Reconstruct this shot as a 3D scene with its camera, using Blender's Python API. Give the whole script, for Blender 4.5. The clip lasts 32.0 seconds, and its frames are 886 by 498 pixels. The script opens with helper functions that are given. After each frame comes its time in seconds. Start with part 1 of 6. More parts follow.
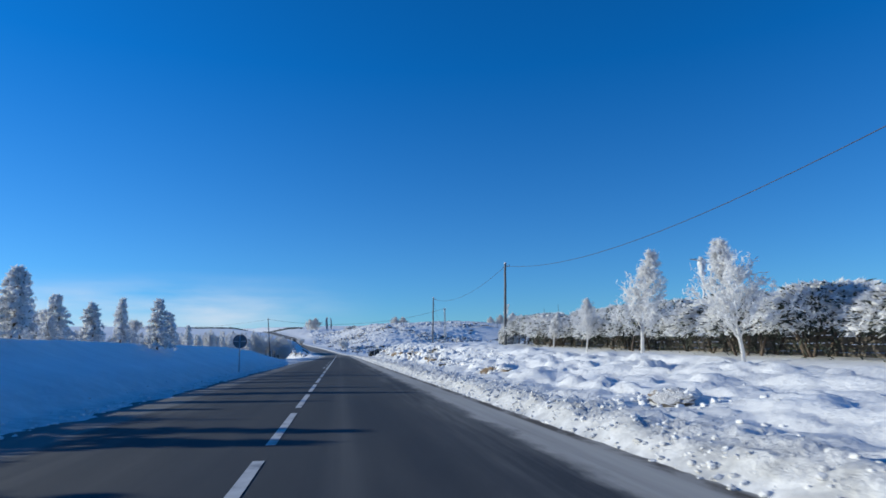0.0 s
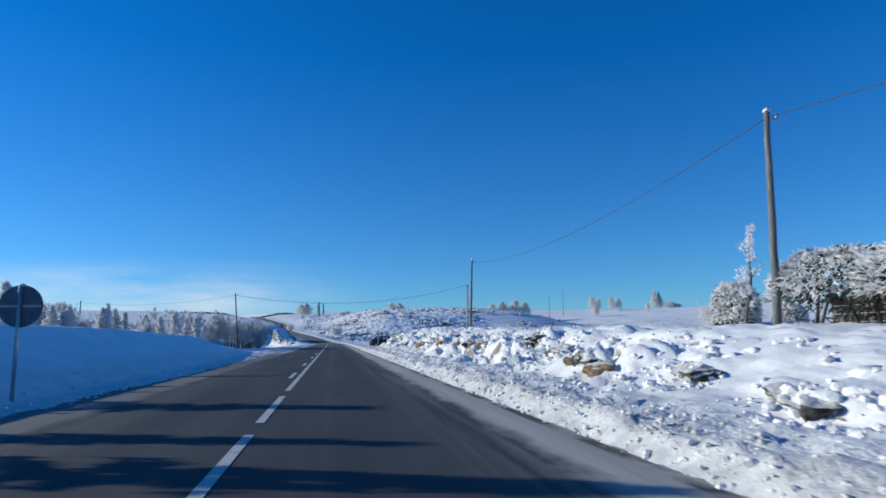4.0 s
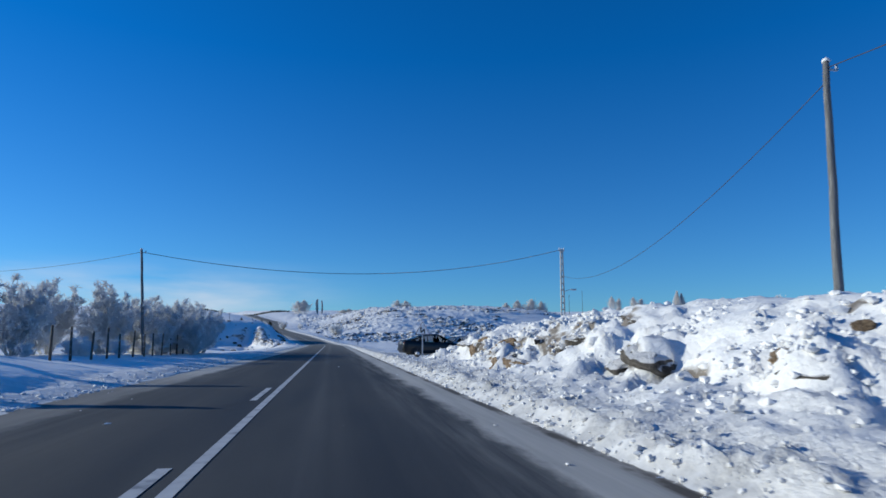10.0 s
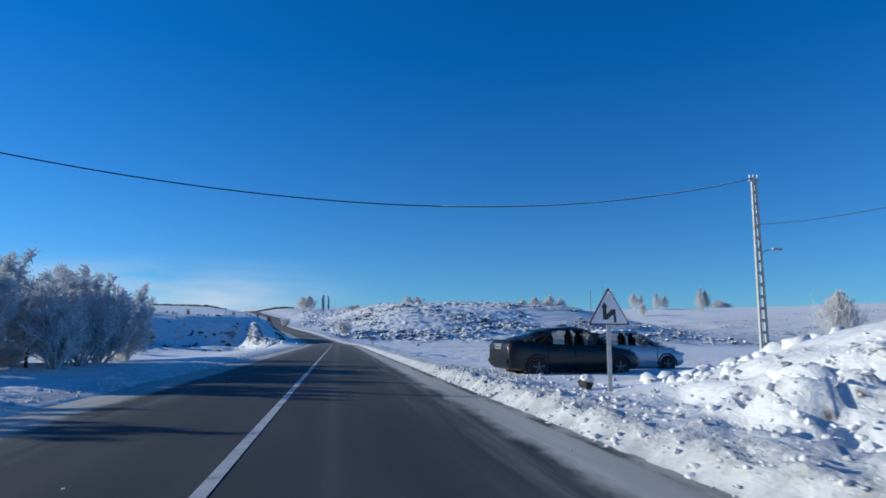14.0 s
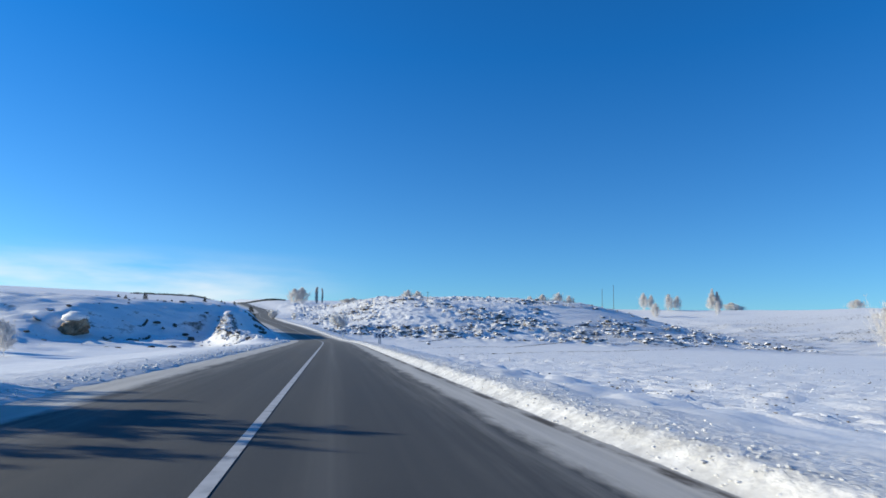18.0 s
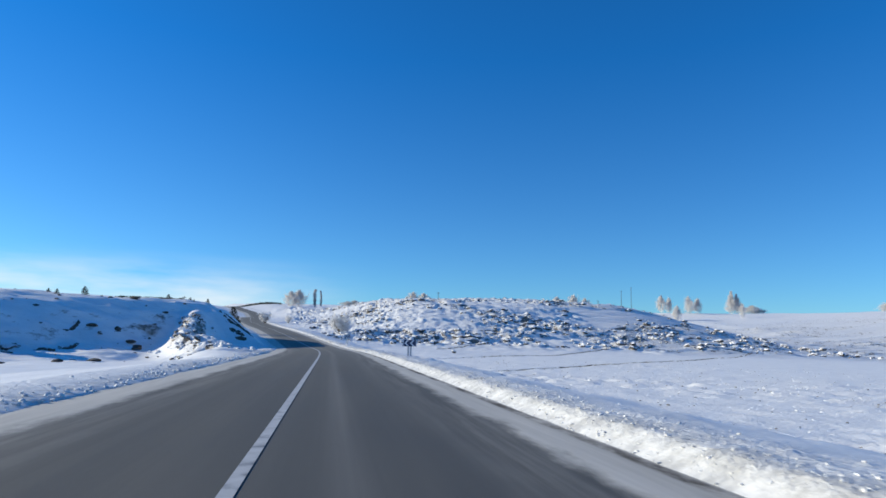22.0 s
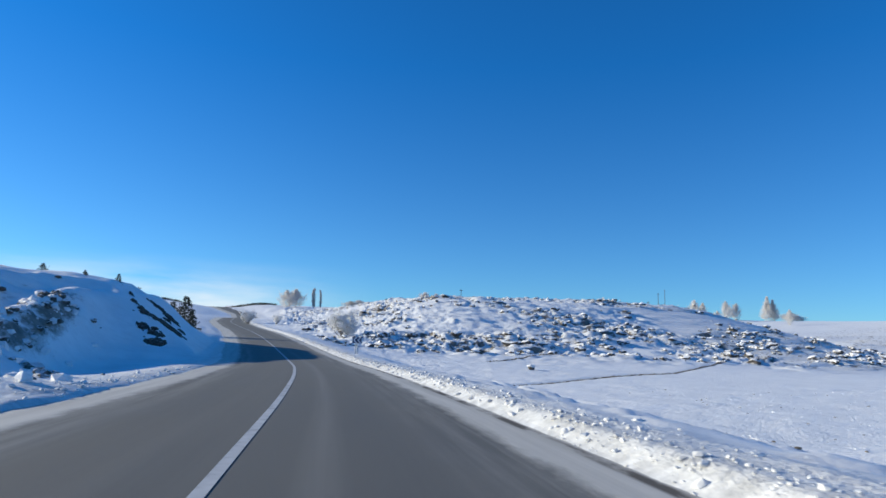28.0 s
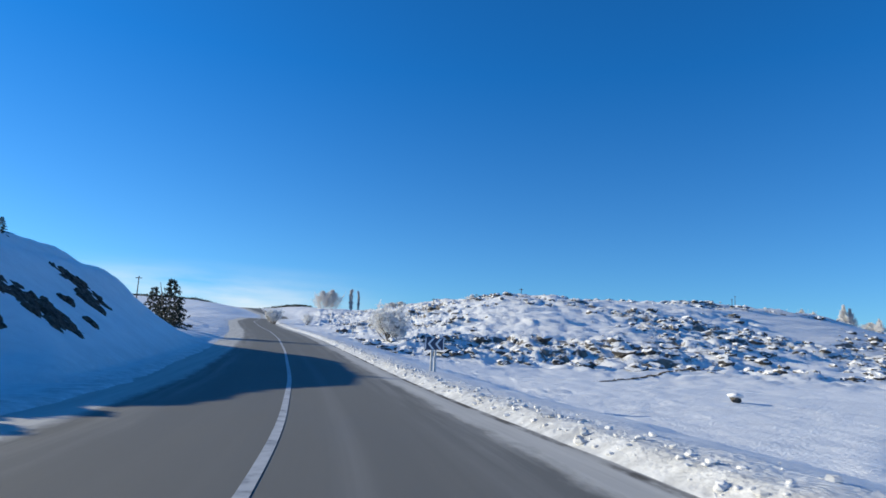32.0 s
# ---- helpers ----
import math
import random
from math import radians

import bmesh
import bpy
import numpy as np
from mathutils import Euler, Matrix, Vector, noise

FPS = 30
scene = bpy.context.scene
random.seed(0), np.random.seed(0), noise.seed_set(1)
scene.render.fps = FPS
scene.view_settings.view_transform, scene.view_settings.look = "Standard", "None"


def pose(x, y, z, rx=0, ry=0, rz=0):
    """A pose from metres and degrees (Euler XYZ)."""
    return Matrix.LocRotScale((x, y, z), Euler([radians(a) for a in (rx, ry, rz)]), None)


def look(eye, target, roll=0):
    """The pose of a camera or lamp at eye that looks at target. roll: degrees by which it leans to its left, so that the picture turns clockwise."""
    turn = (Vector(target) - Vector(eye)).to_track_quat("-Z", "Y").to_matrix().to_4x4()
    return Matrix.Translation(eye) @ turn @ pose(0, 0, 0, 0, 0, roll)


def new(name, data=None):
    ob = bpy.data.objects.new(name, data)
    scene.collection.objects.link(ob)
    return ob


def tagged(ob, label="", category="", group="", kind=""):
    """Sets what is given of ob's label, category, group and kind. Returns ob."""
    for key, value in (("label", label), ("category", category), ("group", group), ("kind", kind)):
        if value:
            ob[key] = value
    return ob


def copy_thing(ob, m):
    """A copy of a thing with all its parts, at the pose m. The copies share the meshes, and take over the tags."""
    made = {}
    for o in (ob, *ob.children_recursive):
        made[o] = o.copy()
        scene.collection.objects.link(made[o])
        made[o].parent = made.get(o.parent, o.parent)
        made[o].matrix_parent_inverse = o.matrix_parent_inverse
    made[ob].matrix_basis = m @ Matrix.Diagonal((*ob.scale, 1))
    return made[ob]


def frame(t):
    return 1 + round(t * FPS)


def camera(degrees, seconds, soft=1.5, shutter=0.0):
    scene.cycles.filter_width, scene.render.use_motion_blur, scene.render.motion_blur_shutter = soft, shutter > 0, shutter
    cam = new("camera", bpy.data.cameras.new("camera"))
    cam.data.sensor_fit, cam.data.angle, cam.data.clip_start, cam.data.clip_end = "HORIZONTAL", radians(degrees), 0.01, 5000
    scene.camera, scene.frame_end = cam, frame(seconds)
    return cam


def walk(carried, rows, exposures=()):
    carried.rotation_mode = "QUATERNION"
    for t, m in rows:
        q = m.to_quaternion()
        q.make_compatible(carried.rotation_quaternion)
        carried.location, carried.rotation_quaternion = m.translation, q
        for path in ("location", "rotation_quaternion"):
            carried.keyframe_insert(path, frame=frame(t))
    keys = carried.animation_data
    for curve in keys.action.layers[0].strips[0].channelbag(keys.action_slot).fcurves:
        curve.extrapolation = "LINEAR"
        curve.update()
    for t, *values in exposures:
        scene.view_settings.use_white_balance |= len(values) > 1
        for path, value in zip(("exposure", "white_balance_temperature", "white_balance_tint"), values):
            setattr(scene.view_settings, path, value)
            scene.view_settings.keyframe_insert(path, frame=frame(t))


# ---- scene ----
cam = camera(69.98, 32.0, 1.6, 0.2)
# the picture brightens as the car leaves the shaded stretch
EXPOSURES = ((0.0, -0.03, 6100, 10), (8.0, -0.05, 6000, 10), (9.0, 0.0, 6000, 10), (10.0, -0.18, 6000, 10), (11.0, -0.02, 6000, 10), (12.0, -0.18, 6000, 10), (13.0, -0.18, 6000, 10), (14.3, -0.14, 6050, 10), (15.0, 0.22, 6300, 10), (18.0, 0.29, 6720, 10), (32.0, 0.29, 6720, 10))
walk(cam, [
    (0, pose(-0.42, 0.00, 1.18, 99.04, 1.09, -9.15)), (0.5, pose(-0.40, 3.31, 1.20, 99.43, 1.17, -9.38)),
    (1, pose(-0.42, 6.69, 1.20, 98.88, 1.12, -9.38)), (1.5, pose(-0.44, 10.06, 1.20, 98.82, 0.92, -9.71)),
    (2, pose(-0.44, 13.43, 1.21, 98.45, 0.77, -9.91)), (2.5, pose(-0.39, 16.77, 1.20, 98.12, 0.75, -10.09)),
    (3, pose(-0.34, 20.13, 1.20, 98.09, 0.80, -10.11)), (3.5, pose(-0.30, 23.50, 1.19, 98.00, 0.62, -9.91)),
    (4, pose(-0.26, 26.85, 1.21, 97.99, 0.57, -9.80)), (4.5, pose(-0.18, 30.15, 1.19, 97.96, 0.81, -9.69)),
    (6.5, pose(-0.19, 44.16, 1.21, 97.93, -0.01, -9.91)), (7, pose(-0.17, 47.37, 1.21, 97.97, -0.15, -10.04)),
    (7.5, pose(-0.16, 50.52, 1.21, 97.85, -0.15, -10.02)), (8, pose(-0.17, 53.63, 1.21, 97.83, -0.36, -10.23)),
    (8.5, pose(-0.14, 56.67, 1.20, 97.82, -0.20, -10.22)), (9, pose(-0.09, 59.63, 1.18, 97.72, -0.18, -10.14)),
    (9.5, pose(-0.08, 62.55, 1.19, 97.86, -0.05, -9.97)), (10, pose(-0.07, 65.46, 1.19, 98.15, -0.08, -9.84)),
    (10.5, pose(-0.10, 68.45, 1.19, 97.95, -0.32, -9.64)), (11, pose(-0.14, 71.51, 1.20, 98.30, -0.51, -9.48)),
    (11.5, pose(-0.17, 74.56, 1.20, 97.87, -0.15, -9.57)), (12, pose(-0.19, 77.54, 1.20, 97.77, 0.03, -9.35)),
    (12.5, pose(-0.22, 80.48, 1.21, 97.64, 0.01, -9.21)), (13, pose(-0.25, 83.40, 1.22, 97.86, -0.31, -9.17)),
    (13.5, pose(-0.26, 86.33, 1.22, 97.91, -0.40, -9.23)), (14, pose(-0.27, 89.27, 1.21, 98.01, -0.24, -9.27)),
    (14.5, pose(-0.27, 92.30, 1.20, 98.15, -0.24, -9.42)), (15, pose(-0.25, 95.37, 1.20, 98.06, -0.25, -9.45)),
    (15.5, pose(-0.24, 98.45, 1.20, 97.97, -0.55, -9.63)), (17.5, pose(-0.37, 110.96, 1.20, 97.91, -1.42, -9.97)),
    (18, pose(-0.40, 114.08, 1.20, 97.80, -1.49, -9.85)), (18.5, pose(-0.43, 117.19, 1.20, 97.91, -1.53, -9.66)),
    (19, pose(-0.46, 120.30, 1.20, 97.72, -1.47, -9.46)), (19.5, pose(-0.48, 123.40, 1.20, 97.80, -1.55, -9.46)),
    (20, pose(-0.51, 126.48, 1.20, 98.01, -1.52, -9.31)), (20.5, pose(-0.53, 129.54, 1.20, 98.22, -1.49, -9.30)),
    (21, pose(-0.54, 132.60, 1.19, 98.20, -1.44, -9.46)), (21.5, pose(-0.56, 135.65, 1.20, 98.16, -1.33, -9.69)),
    (22, pose(-0.56, 138.69, 1.20, 98.28, -1.32, -9.91)), (22.5, pose(-0.55, 141.74, 1.20, 98.36, -1.22, -10.21)),
    (23, pose(-0.52, 144.78, 1.20, 98.04, -1.08, -10.43)), (23.5, pose(-0.44, 147.85, 1.20, 98.01, -1.07, -10.51)),
    (24, pose(-0.37, 150.94, 1.20, 98.12, -0.83, -10.39)), (24.5, pose(-0.32, 154.05, 1.20, 98.28, -0.62, -10.24)),
    (25, pose(-0.29, 157.17, 1.19, 98.31, -0.75, -10.12)), (25.5, pose(-0.24, 160.28, 1.20, 98.53, -0.67, -10.14)),
    (27.5, pose(-0.23, 172.92, 1.17, 98.60, -1.78, -9.92)), (28, pose(-0.36, 176.03, 1.19, 98.87, -1.85, -9.83)),
    (28.5, pose(-0.49, 179.13, 1.20, 98.86, -1.96, -9.54)), (29, pose(-0.60, 182.21, 1.20, 98.81, -2.31, -9.08)),
    (29.5, pose(-0.70, 185.26, 1.20, 98.89, -2.69, -8.54)), (30, pose(-0.77, 188.33, 1.20, 98.84, -2.94, -8.31)),
    (30.5, pose(-0.83, 191.45, 1.20, 99.27, -3.03, -7.93)), (31, pose(-0.90, 194.62, 1.20, 99.51, -3.11, -7.66)),
    (31.5, pose(-0.98, 197.77, 1.20, 99.66, -2.91, -7.09)), (32, pose(-1.06, 200.91, 1.21, 99.37, -2.75, -6.61)),
], EXPOSURES)

SKY_STRENGTH, SUN_STRENGTH = 0.0835, 4.9
SKY_LOW, SKY_HIGH = (0.56, 1.04, 1.46, 1.0), (0.095, 0.975, 1.83, 1.0)      # a clear winter sky: deep blue above, pale low down
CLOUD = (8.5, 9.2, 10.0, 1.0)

# ---- world, sun ----
SUN_ELEV, SUN_AHEAD = radians(17.5), radians(19.0)      # the sun stands low to the left and a little ahead
sun_dir = Vector((-math.cos(SUN_ELEV) * math.cos(SUN_AHEAD), math.cos(SUN_ELEV) * math.sin(SUN_AHEAD), math.sin(SUN_ELEV)))

world = bpy.data.worlds.new("winter_sky")
scene.world = world
world.use_nodes = True
wn, wl = world.node_tree.nodes, world.node_tree.links
wn.clear()
w_out = wn.new("ShaderNodeOutputWorld")
w_bg = wn.new("ShaderNodeBackground")
w_sky = wn.new("ShaderNodeTexSky")
w_sky.sky_type = "NISHITA"
w_sky.sun_disc = False
w_sky.sun_elevation = SUN_ELEV
w_sky.sun_rotation = math.atan2(sun_dir.x, sun_dir.y)
w_sky.altitude = 1700
w_sky.air_density = 1.0
w_sky.dust_density = 0.3
w_sky.ozone_density = 2.0
w_hs = wn.new("ShaderNodeMix"); w_hs.data_type, w_hs.blend_type = "RGBA", "MULTIPLY"
w_hs.inputs["Factor"].default_value = 1.0
w_tint = wn.new("ShaderNodeMix"); w_tint.data_type = "RGBA"
w_tint.inputs["A"].default_value, w_tint.inputs["B"].default_value = SKY_LOW, SKY_HIGH
w_tc = wn.new("ShaderNodeTexCoord")
w_sep = wn.new("ShaderNodeSeparateXYZ")
wl.new(w_tc.outputs["Generated"], w_sep.inputs[0])
w_up = wn.new("ShaderNodeMapRange"); w_up.inputs[1].default_value, w_up.inputs[2].default_value = 0.0, 0.42
wl.new(w_sep.outputs["Z"], w_up.inputs[0])
wl.new(w_up.outputs[0], w_tint.inputs["Factor"])
wl.new(w_tint.outputs["Result"], w_hs.inputs["B"])
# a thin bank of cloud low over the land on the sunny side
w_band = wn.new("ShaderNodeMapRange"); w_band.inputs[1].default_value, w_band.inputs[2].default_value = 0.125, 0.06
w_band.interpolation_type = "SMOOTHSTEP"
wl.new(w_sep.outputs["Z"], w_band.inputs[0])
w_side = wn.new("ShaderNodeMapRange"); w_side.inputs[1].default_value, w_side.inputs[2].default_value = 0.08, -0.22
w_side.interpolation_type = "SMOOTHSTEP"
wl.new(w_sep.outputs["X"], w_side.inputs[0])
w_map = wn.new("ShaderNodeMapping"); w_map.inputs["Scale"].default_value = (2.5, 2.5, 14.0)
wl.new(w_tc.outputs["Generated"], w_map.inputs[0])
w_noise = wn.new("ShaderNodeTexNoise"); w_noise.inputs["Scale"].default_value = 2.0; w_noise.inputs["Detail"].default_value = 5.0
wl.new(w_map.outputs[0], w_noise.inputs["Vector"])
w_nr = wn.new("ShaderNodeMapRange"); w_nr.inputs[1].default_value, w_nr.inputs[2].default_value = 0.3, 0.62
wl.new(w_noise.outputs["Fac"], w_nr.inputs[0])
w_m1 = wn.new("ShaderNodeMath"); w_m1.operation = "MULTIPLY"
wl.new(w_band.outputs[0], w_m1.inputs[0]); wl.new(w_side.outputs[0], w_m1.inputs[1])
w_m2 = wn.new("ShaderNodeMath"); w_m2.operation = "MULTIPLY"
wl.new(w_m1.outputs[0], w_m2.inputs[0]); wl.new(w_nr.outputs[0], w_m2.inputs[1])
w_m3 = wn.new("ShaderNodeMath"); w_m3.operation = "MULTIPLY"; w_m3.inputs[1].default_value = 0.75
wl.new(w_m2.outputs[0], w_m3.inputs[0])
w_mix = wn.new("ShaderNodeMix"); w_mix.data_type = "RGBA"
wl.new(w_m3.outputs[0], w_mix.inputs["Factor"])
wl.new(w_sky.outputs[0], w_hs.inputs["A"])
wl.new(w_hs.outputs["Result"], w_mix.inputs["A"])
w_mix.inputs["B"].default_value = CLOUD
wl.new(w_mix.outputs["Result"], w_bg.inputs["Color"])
w_bg.inputs["Strength"].default_value = SKY_STRENGTH
wl.new(w_bg.outputs[0], w_out.inputs[0])

sun = new("sun", bpy.data.lights.new("sun", "SUN"))
sun.data.energy, sun.data.angle, sun.data.color = SUN_STRENGTH, radians(0.5), (1.0, 0.945, 0.74)
sun.matrix_world = look(sun_dir * 100, (0, 0, 0))


# ---- materials ----
def ramp(nt, fac, stops):
    n = nt.nodes.new("ShaderNodeValToRGB")
    els = n.color_ramp.elements
    while len(els) < len(stops):
        els.new(0.5)
    for e, (p, c) in zip(els, stops):
        e.position, e.color = p, (*c, 1.0)
    nt.links.new(fac, n.inputs[0])
    return n.outputs[0]


def tex_noise(nt, scale, detail=4.0, rough=0.55, vec=None, stretch=None):
    n = nt.nodes.new("ShaderNodeTexNoise")
    n.inputs["Scale"].default_value, n.inputs["Detail"].default_value, n.inputs["Roughness"].default_value = scale, detail, rough
    src = vec
    if src is None:
        src = nt.nodes.new("ShaderNodeTexCoord").outputs["Object"]
    if stretch:
        m = nt.nodes.new("ShaderNodeMapping")
        m.inputs["Scale"].default_value = stretch
        nt.links.new(src, m.inputs[0])
        src = m.outputs[0]
    nt.links.new(src, n.inputs["Vector"])
    return n.outputs["Fac"]


def math_node(nt, op, a, b=None, clamp=False):
    n = nt.nodes.new("ShaderNodeMath")
    n.operation, n.use_clamp = op, clamp
    for i, v in enumerate((a, b)):
        if v is None:
            continue
        if isinstance(v, (int, float)):
            n.inputs[i].default_value = v
        else:
            nt.links.new(v, n.inputs[i])
    return n.outputs[0]


def map_range(nt, v, a, b, c=0.0, d=1.0):
    n = nt.nodes.new("ShaderNodeMapRange")
    for i, k in enumerate((a, b, c, d)):
        n.inputs[i + 1].default_value = k
    nt.links.new(v, n.inputs[0])
    return n.outputs[0]


def mix_col(nt, fac, a, b):
    n = nt.nodes.new("ShaderNodeMix")
    n.data_type = "RGBA"
    for key, v in (("Factor", fac), ("A", a), ("B", b)):
        if isinstance(v, (int, float)):
            n.inputs[key].default_value = v
        elif isinstance(v, tuple):
            n.inputs[key].default_value = (*v, 1.0)
        else:
            nt.links.new(v, n.inputs[key])
    return n.outputs["Result"]


def bump(nt, bsdf, height, strength, dist):
    n = nt.nodes.new("ShaderNodeBump")
    n.inputs["Strength"].default_value, n.inputs["Distance"].default_value = strength, dist
    nt.links.new(height, n.inputs["Height"])
    nt.links.new(n.outputs[0], bsdf.inputs["Normal"])


def material(name, rough=0.7, metal=0.0, color=None):
    m = bpy.data.materials.new(name)
    m.use_nodes = True
    b = m.node_tree.nodes["Principled BSDF"]
    b.inputs["Roughness"].default_value, b.inputs["Metallic"].default_value = rough, metal
    if color:
        b.inputs["Base Color"].default_value = (*color, 1.0)
    return m, m.node_tree, b


def mottled(name, stops, scale, rough=0.7, metal=0.0, relief=0.0, dist=0.02, detail=5.0, stretch=None, fine=0.0):
    m, nt, b = material(name, rough, metal)
    f = tex_noise(nt, scale, detail, stretch=stretch)
    nt.links.new(ramp(nt, f, stops), b.inputs["Base Color"])
    if relief:
        h = f
        if fine:
            h = math_node(nt, "ADD", f, tex_noise(nt, fine, 3.0, stretch=stretch))
        bump(nt, b, h, relief, dist)
    return m


def normal_z(nt):
    g = nt.nodes.new("ShaderNodeNewGeometry")
    s = nt.nodes.new("ShaderNodeSeparateXYZ")
    nt.links.new(g.outputs["Normal"], s.inputs[0])
    return s.outputs["Z"]


# snow lying on soil and rock: bare stone and dead grass show on the steep, rocky places
M_SNOW, nt, b = material("snow_ground", 0.55)
attr = nt.nodes.new("ShaderNodeAttribute"); attr.attribute_name = "stony"
lumps = nt.nodes.new("ShaderNodeAttribute"); lumps.attribute_name = "lumpy"
big = tex_noise(nt, 0.6, 6.0)
fine = tex_noise(nt, 9.0, 5.0, 0.65)
white = ramp(nt, big, [(0.3, (0.76, 0.765, 0.775)), (0.7, (0.87, 0.87, 0.87))])
stone_n = tex_noise(nt, 1.3, 6.0, 0.62)
stone = ramp(nt, stone_n, [(0.25, (0.05, 0.045, 0.04)), (0.5, (0.17, 0.145, 0.12)), (0.75, (0.30, 0.25, 0.19))])
steep = map_range(nt, normal_z(nt), 0.90, 0.55)
jag = map_range(nt, tex_noise(nt, 0.55, 7.0, 0.7, stretch=(1.0, 1.0, 2.2)), 0.46, 0.62)
mask = math_node(nt, "MULTIPLY", math_node(nt, "ADD", steep, math_node(nt, "MULTIPLY", jag, 0.45)), attr.outputs["Fac"], True)
mask = map_range(nt, math_node(nt, "ADD", mask, math_node(nt, "MULTIPLY", fine, 0.25)), 0.38, 0.6)
grit = nt.nodes.new("ShaderNodeAttribute"); grit.attribute_name = "dirty"
soil = math_node(nt, "MULTIPLY", grit.outputs["Fac"], map_range(nt, tex_noise(nt, 2.2, 6.0, 0.7), 0.36, 0.6, 0.25, 0.95), True)
white = mix_col(nt, soil, white, (0.43, 0.43, 0.43))
white = mix_col(nt, map_range(nt, tex_noise(nt, 1.7, 7.0, 0.7, stretch=(0.6, 1.6, 1.0)), 0.5, 0.72, 0.0, 0.5), white, (0.66, 0.66, 0.67))
col = mix_col(nt, mask, white, stone)
nt.links.new(col, b.inputs["Base Color"])
b.inputs["Subsurface Weight"].default_value = 0.0
vor = nt.nodes.new("ShaderNodeTexVoronoi"); vor.inputs["Scale"].default_value = 7.0
nt.links.new(nt.nodes.new("ShaderNodeTexCoord").outputs["Object"], vor.inputs["Vector"])
hh = math_node(nt, "ADD", math_node(nt, "MULTIPLY", fine, 0.9), tex_noise(nt, 3.0, 5.0))
hh = math_node(nt, "SUBTRACT", hh, math_node(nt, "MULTIPLY", vor.outputs["Distance"], 0.3))
hh = math_node(nt, "MULTIPLY", hh, lumps.outputs["Fac"])
bump(nt, b, hh, 0.8, 0.09)

M_CLOD, nt, b = material("snow_clods", 0.6)
isl = nt.nodes.new("ShaderNodeNewGeometry").outputs["Random Per Island"]
f = tex_noise(nt, 4.0, 5.0)
c = ramp(nt, f, [(0.3, (0.68, 0.68, 0.69)), (0.7, (0.82, 0.82, 0.82))])
c = mix_col(nt, map_range(nt, isl, 0.35, 1.0, 0.0, 0.75), c, (0.48, 0.475, 0.465))
nt.links.new(c, b.inputs["Base Color"])
bump(nt, b, math_node(nt, "ADD", f, tex_noise(nt, 25.0, 3.0)), 0.5, 0.03)
M_DRIFT = mottled("lying_snow", [(0.3, (0.70, 0.70, 0.71)), (0.7, (0.84, 0.84, 0.84))], 4.0, 0.6, 0, 0.5, 0.03, fine=25.0)

# worn asphalt with dirty snow and salt at the sides and along the wheel tracks; UV in metres across and along the road
M_ROAD, nt, b = material("asphalt", 0.6)
uv = nt.nodes.new("ShaderNodeUVMap"); uv.uv_map = "metres"
sp = nt.nodes.new("ShaderNodeSeparateXYZ"); nt.links.new(uv.outputs[0], sp.inputs[0])
U, V = sp.outputs["X"], sp.outputs["Y"]
grain = tex_noise(nt, 60.0, 3.0, 0.6, uv.outputs[0])
patch = tex_noise(nt, 0.5, 5.0, 0.6, uv.outputs[0], (1.6, 0.22, 1.0))
asph = ramp(nt, patch, [(0.3, (0.027, 0.030, 0.036)), (0.7, (0.050, 0.055, 0.062))])
asph = mix_col(nt, map_range(nt, grain, 0.5, 0.75, 0.0, 0.25), asph, (0.14, 0.14, 0.14))
salted = map_range(nt, V, 95.0, 215.0)
streak = tex_noise(nt, 1.0, 4.0, 0.6, uv.outputs[0], (1.7, 0.02, 1.0))
track = math_node(nt, "MULTIPLY", map_range(nt, streak, 0.45, 0.75), map_range(nt, salted, 0.0, 1.0, 0.1, 0.4))
asph = mix_col(nt, track, asph, (0.19, 0.18, 0.165))
asph = mix_col(nt, math_node(nt, "MULTIPLY", salted, 0.8), asph, (0.185, 0.18, 0.165))
for lane, wide, amount in ((0.95, 0.28, 0.4), (-2.3, 0.45, 0.3), (2.35, 0.3, 0.22)):
    off_lane = math_node(nt, "ABSOLUTE", math_node(nt, "SUBTRACT", U, lane))
    line = math_node(nt, "MULTIPLY", map_range(nt, off_lane, wide, 0.0), map_range(nt, streak, 0.4, 0.65, 0.3, 1.0))
    asph = mix_col(nt, math_node(nt, "MULTIPLY", line, map_range(nt, salted, 0.0, 1.0, 0.35 * amount, amount)), asph, (0.26, 0.255, 0.245))
edge_n = tex_noise(nt, 1.0, 6.0, 0.68, uv.outputs[0], (1.4, 0.5, 1.0))
wander = math_node(nt, "MULTIPLY", math_node(nt, "SUBTRACT", edge_n, 0.5), 0.9)
side = math_node(nt, "MAXIMUM", math_node(nt, "SUBTRACT", U, 3.25), math_node(nt, "SUBTRACT", -3.0, U))
side = math_node(nt, "ADD", side, wander)
lay = tex_noise(nt, 1.0, 5.0, 0.65, uv.outputs[0], (3.2, 0.12, 1.0))
dust = math_node(nt, "MULTIPLY", map_range(nt, side, -0.12, 0.2), map_range(nt, lay, 0.3, 0.62, 0.68, 1.0))
film = math_node(nt, "MULTIPLY", map_range(nt, side, -1.1, 0.0, 0.0, 0.3), map_range(nt, lay, 0.42, 0.66))
dust = math_node(nt, "MAXIMUM", dust, film)
dust = math_node(nt, "MULTIPLY", dust, map_range(nt, V, 20.0, 130.0, 0.72, 1.0))
early = math_node(nt, "MULTIPLY", map_range(nt, U, 0.0, -1.0), map_range(nt, V, 92.0, 82.0))
